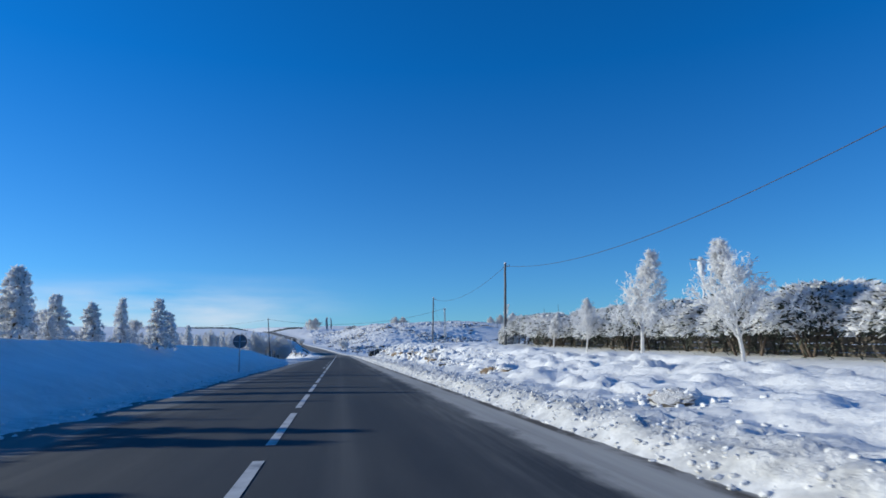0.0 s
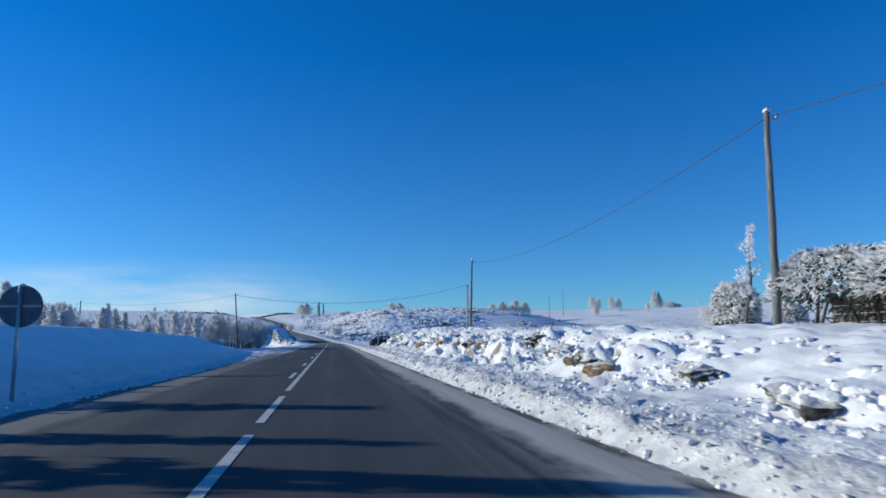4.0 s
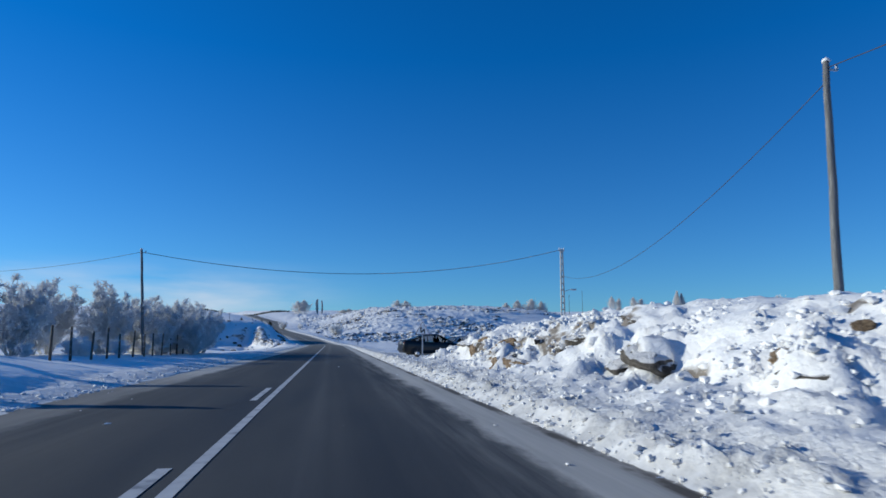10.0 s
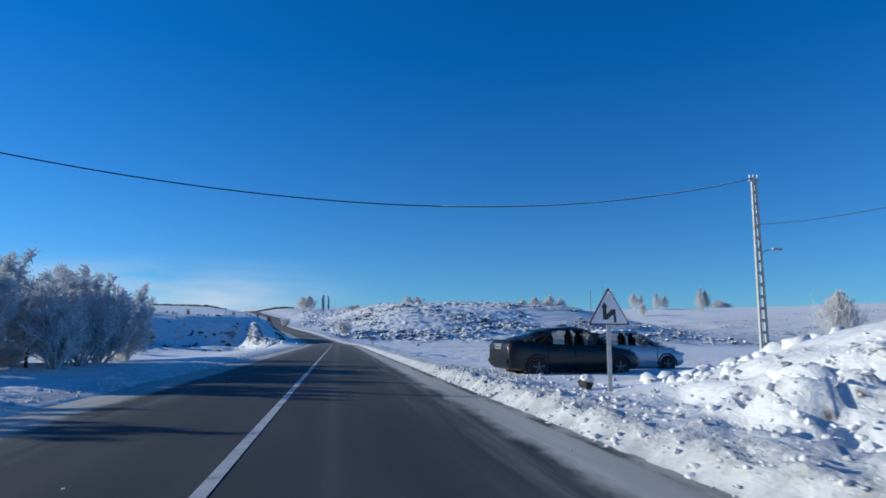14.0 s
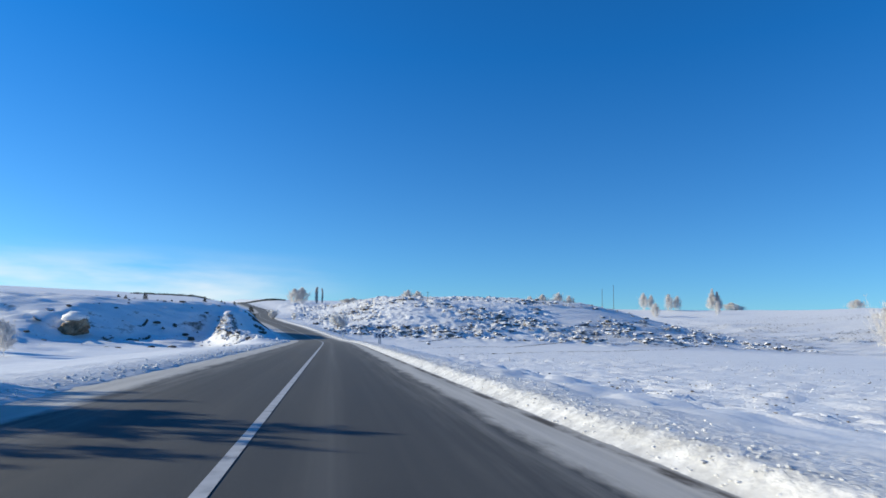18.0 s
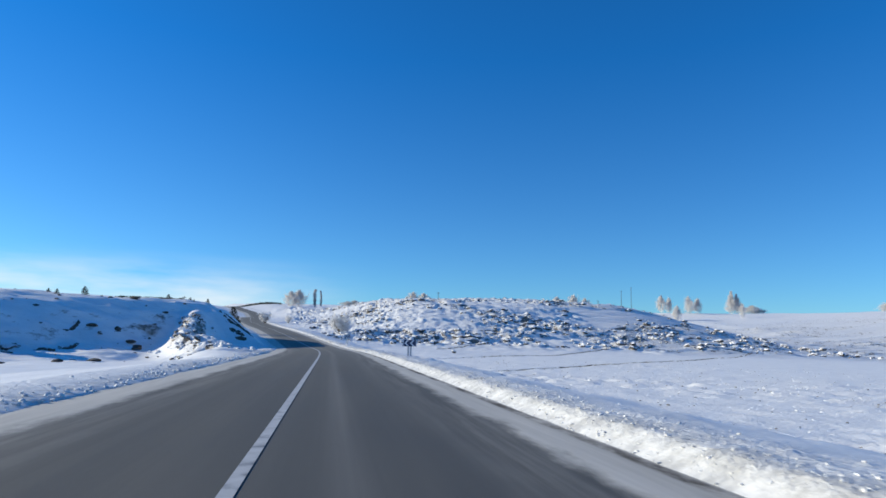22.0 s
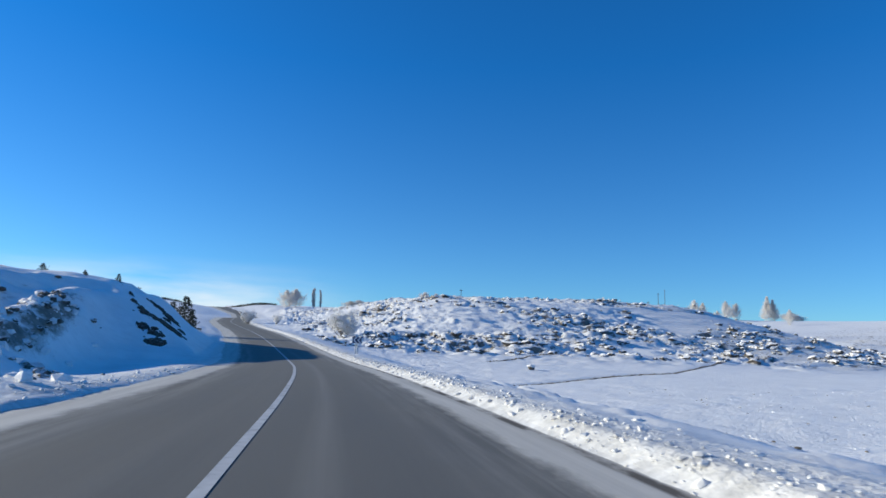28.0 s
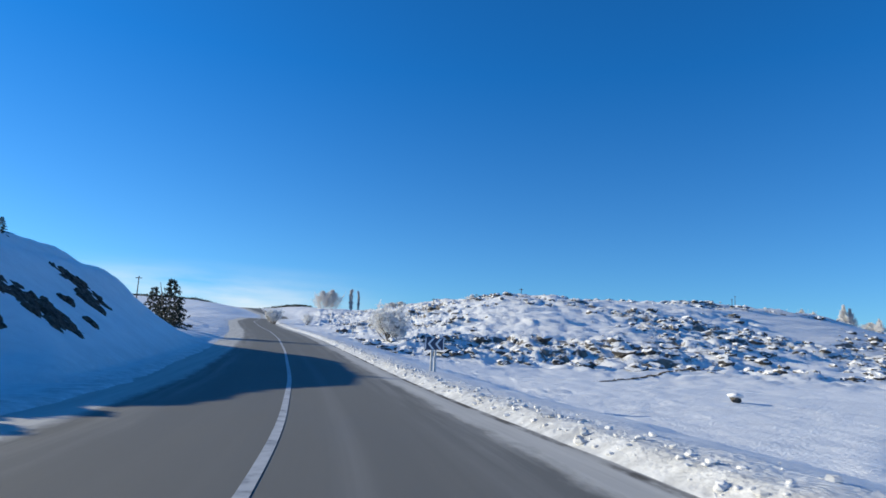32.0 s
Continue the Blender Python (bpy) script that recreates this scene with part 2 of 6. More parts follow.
dust = math_node(nt, "MULTIPLY", dust, map_range(nt, early, 0.0, 1.0, 1.0, 0.35))
rim = map_range(nt, math_node(nt, "ABSOLUTE", math_node(nt, "SUBTRACT", U, 4.08)), 0.13, 0.06)
col = mix_col(nt, dust, asph, (0.52, 0.505, 0.475))
col = mix_col(nt, math_node(nt, "MULTIPLY", rim, map_range(nt, edge_n, 0.42, 0.56, 0.1, 0.9)), col, (0.06, 0.05, 0.042))
nt.links.new(col, b.inputs["Base Color"])
nt.links.new(map_range(nt, patch, 0.3, 0.7, 0.75, 0.9), b.inputs["Roughness"])
b.inputs["Specular IOR Level"].default_value = 0.2
bump(nt, b, math_node(nt, "ADD", grain, math_node(nt, "MULTIPLY", dust, 2.0)), 0.35, 0.012)

M_PAINT = mottled("road_paint", [(0.32, (0.20, 0.20, 0.205)), (0.45, (0.42, 0.42, 0.425)), (0.7, (0.52, 0.52, 0.52))], 3.0, 0.6, 0, 0.2, 0.004, fine=40.0)


def rock_material(name, dark, mid, light, cover=0.92):
    m, nt, b = material(name, 0.85)
    f = tex_noise(nt, 5.0, 8.0, 0.7)
    c = ramp(nt, f, [(0.34, dark), (0.5, mid), (0.66, light)])
    lie = math_node(nt, "ADD", normal_z(nt), math_node(nt, "MULTIPLY", tex_noise(nt, 3.5, 5.0), 0.7))
    c = mix_col(nt, map_range(nt, lie, cover, cover + 0.15), c, (0.86, 0.86, 0.88))
    nt.links.new(c, b.inputs["Base Color"])
    bump(nt, b, math_node(nt, "ADD", f, tex_noise(nt, 14.0, 5.0, 0.7)), 1.0, 0.12)
    return m


M_ROCK_TAN = rock_material("tan_rock", (0.09, 0.062, 0.04), (0.28, 0.195, 0.12), (0.46, 0.35, 0.235), 0.98)
M_ROCK_GREY = rock_material("grey_rock", (0.035, 0.032, 0.03), (0.13, 0.115, 0.10), (0.26, 0.235, 0.20))
M_ROCK_HILL = rock_material("snowy_dark_rock", (0.03, 0.028, 0.027), (0.085, 0.077, 0.07), (0.16, 0.145, 0.13), 0.6)
M_ROCK_BARE = rock_material("bare_dark_rock", (0.022, 0.018, 0.015), (0.085, 0.066, 0.052), (0.17, 0.14, 0.11), 1.3)
M_FROST_PALE = mottled("pale_rime", [(0.3, (0.77, 0.75, 0.735)), (0.7, (0.89, 0.875, 0.86))], 0.8, 0.7)
M_FROST = mottled("hoar_frost", [(0.3, (0.88, 0.88, 0.88)), (0.7, (0.96, 0.955, 0.95))], 3.0, 0.7)
M_FROST_WARM = mottled("frosted_twigs", [(0.3, (0.76, 0.75, 0.74)), (0.7, (0.90, 0.89, 0.88))], 3.0, 0.75)


def let_light_through(m, share):
    """Thin rime glows when the sun is behind it."""
    nt = m.node_tree
    b = nt.nodes["Principled BSDF"]
    tr = nt.nodes.new("ShaderNodeBsdfTranslucent")
    mx = nt.nodes.new("ShaderNodeMixShader")
    mx.inputs[0].default_value = share
    nt.links.new(b.inputs["Base Color"].links[0].from_socket, tr.inputs["Color"])
    nt.links.new(b.outputs[0], mx.inputs[1])
    nt.links.new(tr.outputs[0], mx.inputs[2])
    nt.links.new(mx.outputs[0], nt.nodes["Material Output"].inputs["Surface"])


for m in (M_FROST, M_FROST_PALE, M_FROST_WARM):
    let_light_through(m, 0.5)
M_BARK = mottled("frosted_bark", [(0.35, (0.06, 0.048, 0.038)), (0.6, (0.16, 0.135, 0.11)), (0.72, (0.6, 0.6, 0.6))], 6.0, 0.85, 0, 0.5, 0.02, stretch=(3, 3, 0.6))
M_NEEDLE = mottled("dark_needles", [(0.3, (0.018, 0.026, 0.018)), (0.7, (0.06, 0.072, 0.05))], 4.0, 0.75)
M_TWIG = mottled("bare_twigs", [(0.3, (0.05, 0.036, 0.028)), (0.7, (0.15, 0.115, 0.09))], 5.0, 0.85)
M_RIME_GREY = mottled("grey_rime", [(0.3, (0.76, 0.76, 0.765)), (0.7, (0.92, 0.92, 0.92))], 2.0, 0.8)
let_light_through(M_RIME_GREY, 0.45)
M_POPLAR = mottled("dark_poplar", [(0.3, (0.46, 0.45, 0.44)), (0.7, (0.62, 0.60, 0.58))], 4.0, 0.8)
M_WOOD = mottled("weathered_pole_wood", [(0.3, (0.07, 0.072, 0.075)), (0.55, (0.15, 0.152, 0.155)), (0.75, (0.30, 0.302, 0.305))], 5.0, 0.85, 0, 0.4, 0.01, stretch=(8, 8, 0.35))
M_WOOD_DARK = mottled("dark_post_wood", [(0.3, (0.04, 0.033, 0.028)), (0.7, (0.12, 0.1, 0.085))], 6.0, 0.85, 0, 0.4, 0.01, stretch=(8, 8, 0.4))
M_FENCE = mottled("brown_fence_boards", [(0.3, (0.075, 0.065, 0.055)), (0.7, (0.15, 0.13, 0.11))], 3.0, 0.85, 0, 0.3, 0.008, stretch=(1, 0.5, 6))
M_CONCRETE = mottled("pole_concrete", [(0.3, (0.36, 0.35, 0.32)), (0.7, (0.52, 0.51, 0.47))], 5.0, 0.85, 0, 0.3, 0.01)
M_CABLE = mottled("cable_rubber", [(0.3, (0.02, 0.02, 0.022)), (0.7, (0.05, 0.05, 0.055))], 8.0, 0.6)
M_STEEL = mottled("galvanised_steel", [(0.3, (0.34, 0.35, 0.37)), (0.7, (0.5, 0.51, 0.53))], 12.0, 0.45, 0.8, 0.1, 0.002)
M_SIGN_BACK = mottled("sign_back", [(0.3, (0.10, 0.11, 0.13)), (0.7, (0.17, 0.18, 0.2))], 6.0, 0.55, 0.3)
M_SIGN_WHITE = mottled("sign_white", [(0.3, (0.68, 0.68, 0.70)), (0.7, (0.8, 0.8, 0.81))], 4.0, 0.4)
M_SIGN_RED = mottled("sign_red", [(0.3, (0.10, 0.028, 0.035)), (0.7, (0.15, 0.045, 0.05))], 4.0, 0.4)
M_SIGN_BLACK = mottled("sign_black", [(0.3, (0.012, 0.012, 0.014)), (0.7, (0.03, 0.03, 0.032))], 4.0, 0.4)
M_SIGN_BLUE = mottled("sign_dark_blue", [(0.3, (0.012, 0.025, 0.07)), (0.7, (0.02, 0.04, 0.10))], 4.0, 0.4)
M_CAR_DARK = mottled("black_car_paint", [(0.3, (0.006, 0.006, 0.007)), (0.7, (0.012, 0.012, 0.013))], 2.0, 0.3)
M_CAR_SILVER = mottled("silver_car_paint", [(0.3, (0.42, 0.44, 0.47)), (0.7, (0.52, 0.54, 0.57))], 2.0, 0.3, 0.4)
M_GLASS = mottled("tinted_glass", [(0.3, (0.30, 0.33, 0.35)), (0.7, (0.36, 0.39, 0.41))], 2.0, 0.04)
M_GLASS.node_tree.nodes["Principled BSDF"].inputs["Transmission Weight"].default_value = 1.0
M_GLASS.node_tree.nodes["Principled BSDF"].inputs["IOR"].default_value = 1.12
M_SEAT = mottled("dark_seat_cloth", [(0.3, (0.012, 0.012, 0.014)), (0.7, (0.03, 0.03, 0.033))], 9.0, 0.9)
M_TYRE = mottled("tyre_rubber", [(0.3, (0.015, 0.015, 0.015)), (0.7, (0.04, 0.04, 0.042))], 8.0, 0.85)
M_RIM = mottled("alloy_rim", [(0.3, (0.12, 0.122, 0.125)), (0.7, (0.19, 0.192, 0.195))], 8.0, 0.5, 0.6)
M_TAIL = mottled("tail_lamp_red", [(0.3, (0.16, 0.015, 0.015)), (0.7, (0.24, 0.03, 0.03))], 3.0, 0.2)
M_HEADLAMP = mottled("headlamp_glass", [(0.3, (0.5, 0.52, 0.55)), (0.7, (0.65, 0.67, 0.7))], 3.0, 0.15)
M_PLATE = mottled("plate_white", [(0.3, (0.36, 0.36, 0.36)), (0.7, (0.46, 0.46, 0.46))], 3.0, 0.4)
M_GRASS_AND_SHADE = mottled("dead_grass", [(0.3, (0.06, 0.045, 0.03)), (0.7, (0.19, 0.15, 0.095))], 5.0, 0.85)


# ---- builders ----
def part(name, bm, mat, parent, label=""):
    """Links a bmesh (or a ready mesh) as one mesh object under its parent."""
    if isinstance(bm, bmesh.types.BMesh):
        me = bpy.data.meshes.new(name)
        bm.to_mesh(me)
        bm.free()
    else:
        me = bm
    if mat and not me.materials:
        me.materials.append(mat)
    ob = new(name, me)
    if parent:
        ob.parent = parent
    return tagged(ob, label)


def thing(name, at, label, category, group="", turn=0.0):
    ob = new(name)
    ob.empty_display_size = 0.2
    ob.matrix_basis = at if isinstance(at, Matrix) else pose(*at, 0, 0, turn)
    return tagged(ob, label, category, group)


def mesh_from(name, verts, faces, mat=None, smooth=False):
    me = bpy.data.meshes.new(name)
    me.from_pydata([tuple(v) for v in verts], [], faces)
    if smooth:
        me.polygons.foreach_set("use_smooth", [True] * len(me.polygons))
    if mat:
        me.materials.append(mat)
    me.update()
    return me


def box(bm, c, s, m=None, bevel=0.0):
    r = bmesh.ops.create_cube(bm, size=1.0, matrix=(m or Matrix()) @ Matrix.Translation(c) @ Matrix.Diagonal((*s, 1)))
    if bevel:
        es = {e for v in r["verts"] for e in v.link_edges}
        bmesh.ops.bevel(bm, geom=list(es), offset=bevel, segments=2, affect="EDGES")


def tube(V, F, pts, radii, sides=5):
    """Adds a tapered tube along pts to the lists V and F."""
    base = len(V)
    n = len(pts)
    for i, p in enumerate(pts):
        a = pts[min(i + 1, n - 1)] - pts[max(i - 1, 0)]
        a = a.normalized() if a.length > 1e-6 else Vector((0, 0, 1))
        s = a.cross(Vector((0.31, 0.87, 0.38))).normalized()
        q = a.cross(s)
        for k in range(sides):
            t = 2 * math.pi * k / sides
            V.append(p + (s * math.cos(t) + q * math.sin(t)) * radii[i])
    for i in range(n - 1):
        for k in range(sides):
            k2 = (k + 1) % sides
            F.append((base + i * sides + k, base + i * sides + k2, base + (i + 1) * sides + k2, base + (i + 1) * sides + k))
    F.append(tuple(base + (n - 1) * sides + k for k in range(sides)))
    F.append(tuple(base + k for k in reversed(range(sides))))


def tube_part(name, pts, radii, mat, parent, label="", sides=8):
    V, F = [], []
    tube(V, F, [Vector(p) for p in pts], radii if isinstance(radii, (list, tuple)) else [radii] * len(pts), sides)
    return part(name, mesh_from(name, V, F, mat, True), None, parent, label)


def spike(V, F, p, d, length, width, rng):
    """A small three-sided tuft of needles or frost from p along d."""
    b = len(V)
    s = d.cross(Vector((rng.uniform(-1, 1), rng.uniform(-1, 1), rng.uniform(-1, 1)))).normalized() * width
    q = d.cross(s).normalized() * width * 0.6
    mid = p + d * length * 0.4
    V.extend((p, mid + s, mid - s * 0.5 + q, mid - s * 0.5 - q, p + d * length))
    F.extend(((b, b + 2, b + 1), (b, b + 3, b + 2), (b, b + 1, b + 3), (b + 4, b + 1, b + 2), (b + 4, b + 2, b + 3), (b + 4, b + 3, b + 1)))


def rand_dir(rng, up=0.0):
    v = Vector((rng.gauss(0, 1), rng.gauss(0, 1), rng.gauss(0, 1))).normalized()
    return (v + Vector((0, 0, up))).normalized()


# ---- terrain ----
def smooth_table(ys, vs, reach=9):
    """A smooth curve through a short table of the plan."""
    g = np.arange(-120.0, 900.0, 1.0)
    v = np.interp(g, ys, vs)
    k = np.hanning(2 * reach + 1)
    pad = np.pad(v, reach, mode="edge")
    return g, np.convolve(pad, k / k.sum(), mode="valid")


def table(pair):
    return lambda y: np.interp(y, pair[0], pair[1])


def sstep(a, b, x):
    t = np.clip((x - a) / (b - a), 0, 1)
    return t * t * (3 - 2 * t)


def lattice(ix, iy, seed):
    h = (ix.astype(np.int64) * 374761393 + iy.astype(np.int64) * 668265263 + seed * 982451653) & 0xFFFFFFFF
    h = ((h ^ (h >> 13)) * 1274126177) & 0xFFFFFFFF
    return ((h ^ (h >> 16)) & 0xFFFF) / 65535.0


def vnoise(x, y, seed=0):
    ix, iy = np.floor(x), np.floor(y)
    fx, fy = x - ix, y - iy
    fx, fy = fx * fx * (3 - 2 * fx), fy * fy * (3 - 2 * fy)
    a, b = lattice(ix, iy, seed), lattice(ix + 1, iy, seed)
    c, d = lattice(ix, iy + 1, seed), lattice(ix + 1, iy + 1, seed)
    return (a + (b - a) * fx) * (1 - fy) + (c + (d - c) * fx) * fy


def fbm(x, y, seed=0, octaves=4, gain=0.5):
    s, amp, tot = 0.0, 1.0, 0.0
    for o in range(octaves):
        s = s + amp * (vnoise(x, y, seed + o) - 0.5)
        tot += amp
        x, y, amp = x * 2.03 + 17.1, y * 2.03 + 5.7, amp * gain
    return s / tot


def cells(x, y, seed):
    """Irregular blocks: a value for each block and the distance from its border."""
    ix, iy = np.floor(x), np.floor(y)
    f1 = np.full(np.shape(x), 9.0); f2 = f1.copy(); val = np.zeros(np.shape(x))
    for i in (-1, 0, 1):
        for j in (-1, 0, 1):
            a, b = ix + i, iy + j
            d = np.hypot(a + 0.1 + 0.8 * lattice(a, b, seed) - x, b + 0.1 + 0.8 * lattice(a, b, seed + 7) - y)
            near = d < f1
            f2 = np.where(near, f1, np.minimum(f2, d))
            val = np.where(near, lattice(a, b, seed + 13), val)
            f1 = np.where(near, d, f1)
    return val, f2 - f1


road_x = table(smooth_table([-120, 178, 190, 200, 210, 222, 240, 260, 280, 300, 330, 360, 390, 420, 460, 900],
                            [-1.3, -1.3, -1.38, -1.65, -2.2, -3.5, -6.0, -9.2, -13.0, -17.5, -24.0, -27.5, -28.0, -33.0, -48.0, -160.0], 6))
road_z = table(smooth_table([-120, 212, 222, 240, 260, 280, 300, 330, 360, 390, 420, 460, 900],
                            [0, 0, 0.15, 0.85, 1.8, 2.8, 3.8, 5.6, 7.5, 8.6, 11.0, 15.5, 26.0]))
# banks: distance of toe and crest from the road's middle, and height
L_Y = [-120, 60, 80, 92, 118, 128, 145, 165, 186, 196, 204, 213, 222, 230, 240, 255, 280, 330, 480]
l_toe = table(smooth_table(L_Y, [5.2, 5.2, 5.4, 6.2, 6.6, 6.6, 6.4, 6.4, 6.2, 5.8, 5.6, 5.5, 5.4, 5.4, 5.2, 5.0, 5.0, 5.2, 6.0], 4))
l_crest = table(smooth_table(L_Y, [9.3, 9.3, 9.3, 10.4, 12.5, 13.0, 13.0, 13.0, 13.0, 13.0, 12.8, 12.4, 12.2, 12.0, 11.5, 10.0, 10.0, 12.0, 14.0], 5))
l_high = table(smooth_table(L_Y, [1.75, 1.75, 1.4, 0.4, 0.1, -0.3, -0.6, -0.7, -0.9, -0.8, -0.4, 0.6, 2.4, 3.0, 2.2, 0.9, 0.8, 0.8, 0.5], 5))
R_Y = [-120, 10, 25, 41, 60, 80, 92, 99, 104, 115, 128, 150, 230, 262, 300, 480]
r_toe = table(smooth_table(R_Y, [4.4, 4.4, 4.4, 4.4, 4.4, 4.4, 4.6, 5.2, 6.0, 6.0, 5.4, 5.2, 5.2, 5.0, 5.0, 5.0], 3))
r_crest = table(smooth_table(R_Y, [12.0, 12.0, 11.5, 10.2, 9.4, 9.4, 9.8, 10.5, 12.0, 14.0, 13.0, 12.5, 12.0, 11.0, 10.0, 12.0], 3))
r_high = table(smooth_table(R_Y, [0.5, 0.55, 0.85, 1.25, 1.45, 1.9, 1.75, 1.4, 0.15, -0.1, -0.7, -1.1, -1.15, -0.7, 0.0, 0.3], 3))
far_flat = table((np.array([0, 125, 160, 235, 330, 450, 1500, 4000.0]), np.array([0, 0, 0.1, 0.7, 9.0, 25.0, 58.0, 112.0])))     # the open field to the right
far_rise = table((np.array([0, 125, 150, 225, 330, 450, 1500, 4000.0]), np.array([0, 0, 1.4, 6.0, 15.0, 23.0, 56.0, 110.0])))


# outcrops in the bank beside the road: kind of stone, place, width, height
BANK_ROCKS = [("t", 4.9, 10.0, 1.0, 0.28), ("t", 5.2, 23.1, 1.1, 0.4), ("g", 5.1, 33.2, 1.2, 0.35), ("t", 5.1, 40.3, 1.7, 0.45), ("g", 5.6, 43.8, 1.0, 0.4), ("g", 5.6, 36.6, 0.8, 0.3),
              ("t", 5.3, 62.7, 2.0, 0.65), ("t", 5.5, 60.1, 1.5, 0.5), ("g", 6.9, 61.9, 1.8, 0.35), ("g", 6.4, 64.2, 0.9, 0.4), ("t", 5.6, 57.8, 1.7, 0.45), ("g", 5.8, 54.5, 1.9, 0.55),
              ("t", 5.3, 66.6, 1.4, 0.6), ("g", 6.4, 69.4, 1.3, 0.4), ("g", 5.4, 72.4, 1.2, 0.4), ("g", 5.3, 76.6, 1.6, 0.5), ("g", 5.6, 80.6, 0.9, 0.4), ("t", 4.75, 82.8, 1.5, 0.5),
              ("g", 4.75, 84.4, 0.7, 0.25), ("t", 5.3, 85.8, 1.5, 0.55), ("g", 5.5, 88.5, 0.8, 0.65), ("t", 5.5, 89.8, 1.3, 0.8), ("g", 5.5, 91.6, 1.1, 0.4), ("g", 6.9, 79.4, 1.4, 0.35),
              ("g", 6.7, 48.0, 1.2, 0.3), ("g", 7.2, 56.0, 1.3, 0.3)]


# old field boundaries: shallow ditches, their shadow lines drawn with dry grass and earth
FURROWS = (((12.0, 186.5), (38.0, 213.5)), ((38.0, 213.5), (115.0, 290.0)), ((10.3, 213.6), (27.0, 231.0)), ((27.0, 231.0), (84.0, 289.0)), ((9.5, 243.0), (32.0, 259.0)))


def ditch(x, y):
    """How deep the ditches lie."""
    deep = np.zeros(np.shape(x))
    for (x0, y0), (x1, y1) in FURROWS[:4]:
        long = math.dist((x0, y0), (x1, y1))
        along = ((x - x0) * (x1 - x0) + (y - y0) * (y1 - y0)) / long
        off = ((x - x0) * (y1 - y0) - (y - y0) * (x1 - x0)) / long
        deep = np.maximum(deep, np.exp(-(off / 0.35) ** 2) * sstep(-0.5, 0.5, along) * sstep(long + 0.5, long - 0.5, along))
    return deep


def outcrops(x, y):
    """Steps in the snow where rock breaks out, and how near their faces are."""
    rise, face, cut = np.zeros(np.shape(x)), np.zeros(np.shape(x)), np.zeros(np.shape(x))
    if np.size(x) == 1 and not (np.min(x) > 2.5 and np.max(x) < 13 and np.max(y) < 97):
        return rise, face
    for k, (kind, cx, cy, w, h) in enumerate(BANK_ROCKS):
        along = np.exp(-((y - cy) / (0.5 * w)) ** 4)
        edge = cx + 0.22 * np.sin(y * 3.1 + k) + 0.1 * np.sin(y * 7.3 + 2 * k)
        step = sstep(-0.16, 0.14, x - edge)
        rise = np.maximum(rise, 0.5 * h * along * step * np.exp(-np.maximum(0, x - edge - 0.2) / 0.8))
        cut = np.maximum(cut, 0.22 * h * along * np.exp(-((x - edge + 0.3) / 0.3) ** 2))
        face = np.maximum(face, along * np.exp(-((x - edge) / 0.42) ** 2))
    return rise - cut, face


def rib_x(y):
    """The middle of the stony rib that runs down the hillside left of the road."""
    return np.interp(y, [186, 192, 197, 204, 219, 230], [-8.6, -9.8, -11.6, -14.5, -16.6, -17.5])


def regions(x, y):
    """How stony and how lumpy the land is."""
    u = x - road_x(y)
    hill = sstep(246, 264, y - 0.22 * np.maximum(x - 45.0, 0.0) + fbm(x * 0.06, y * 0.06, 5) * 24) * sstep(6, 16, u) * sstep(560, 380, y)
    left = sstep(184, 196, y) * sstep(-16.5, -20.0, x) * sstep(-140, -60, x) * sstep(236, 222, y)
    left = np.maximum(left, 0.75 * sstep(140, 165, y + 0.5 * (x + 40)) * sstep(-17, -24, x) * sstep(-160, -70, x) * sstep(236, 222, y))
    left = np.maximum(left, 1.5 * np.exp(-((x - rib_x(y)) / np.interp(y, [190, 200, 212], [2.8, 2.2, 1.3])) ** 2) * sstep(184, 192, y) * sstep(224, 214, y))
    left = np.maximum(left, 0.6 * np.exp(-((x + 9.5 + 0.18 * (y - 186)) / 2.6) ** 2) * sstep(180, 186, y) * sstep(204, 196, y))
    left = np.maximum(left, sstep(232, 250, y) * sstep(-5, -9, u) * sstep(420, 300, y) * 0.75)
    bank = sstep(5.2, 6.5, u) * sstep(30, 14, u) * sstep(101, 96, y) * sstep(30, 44, y)
    bank0 = sstep(5.2, 6.5, u) * sstep(12, 9, u) * sstep(40, 30, y)
    return hill, left, bank, bank0


def clusters(x, y):
    """Where the stones of the far hill lie close together."""
    return sstep(-0.15, 0.05, fbm(x * 0.045, y * 0.09, 95, 4, 0.6))


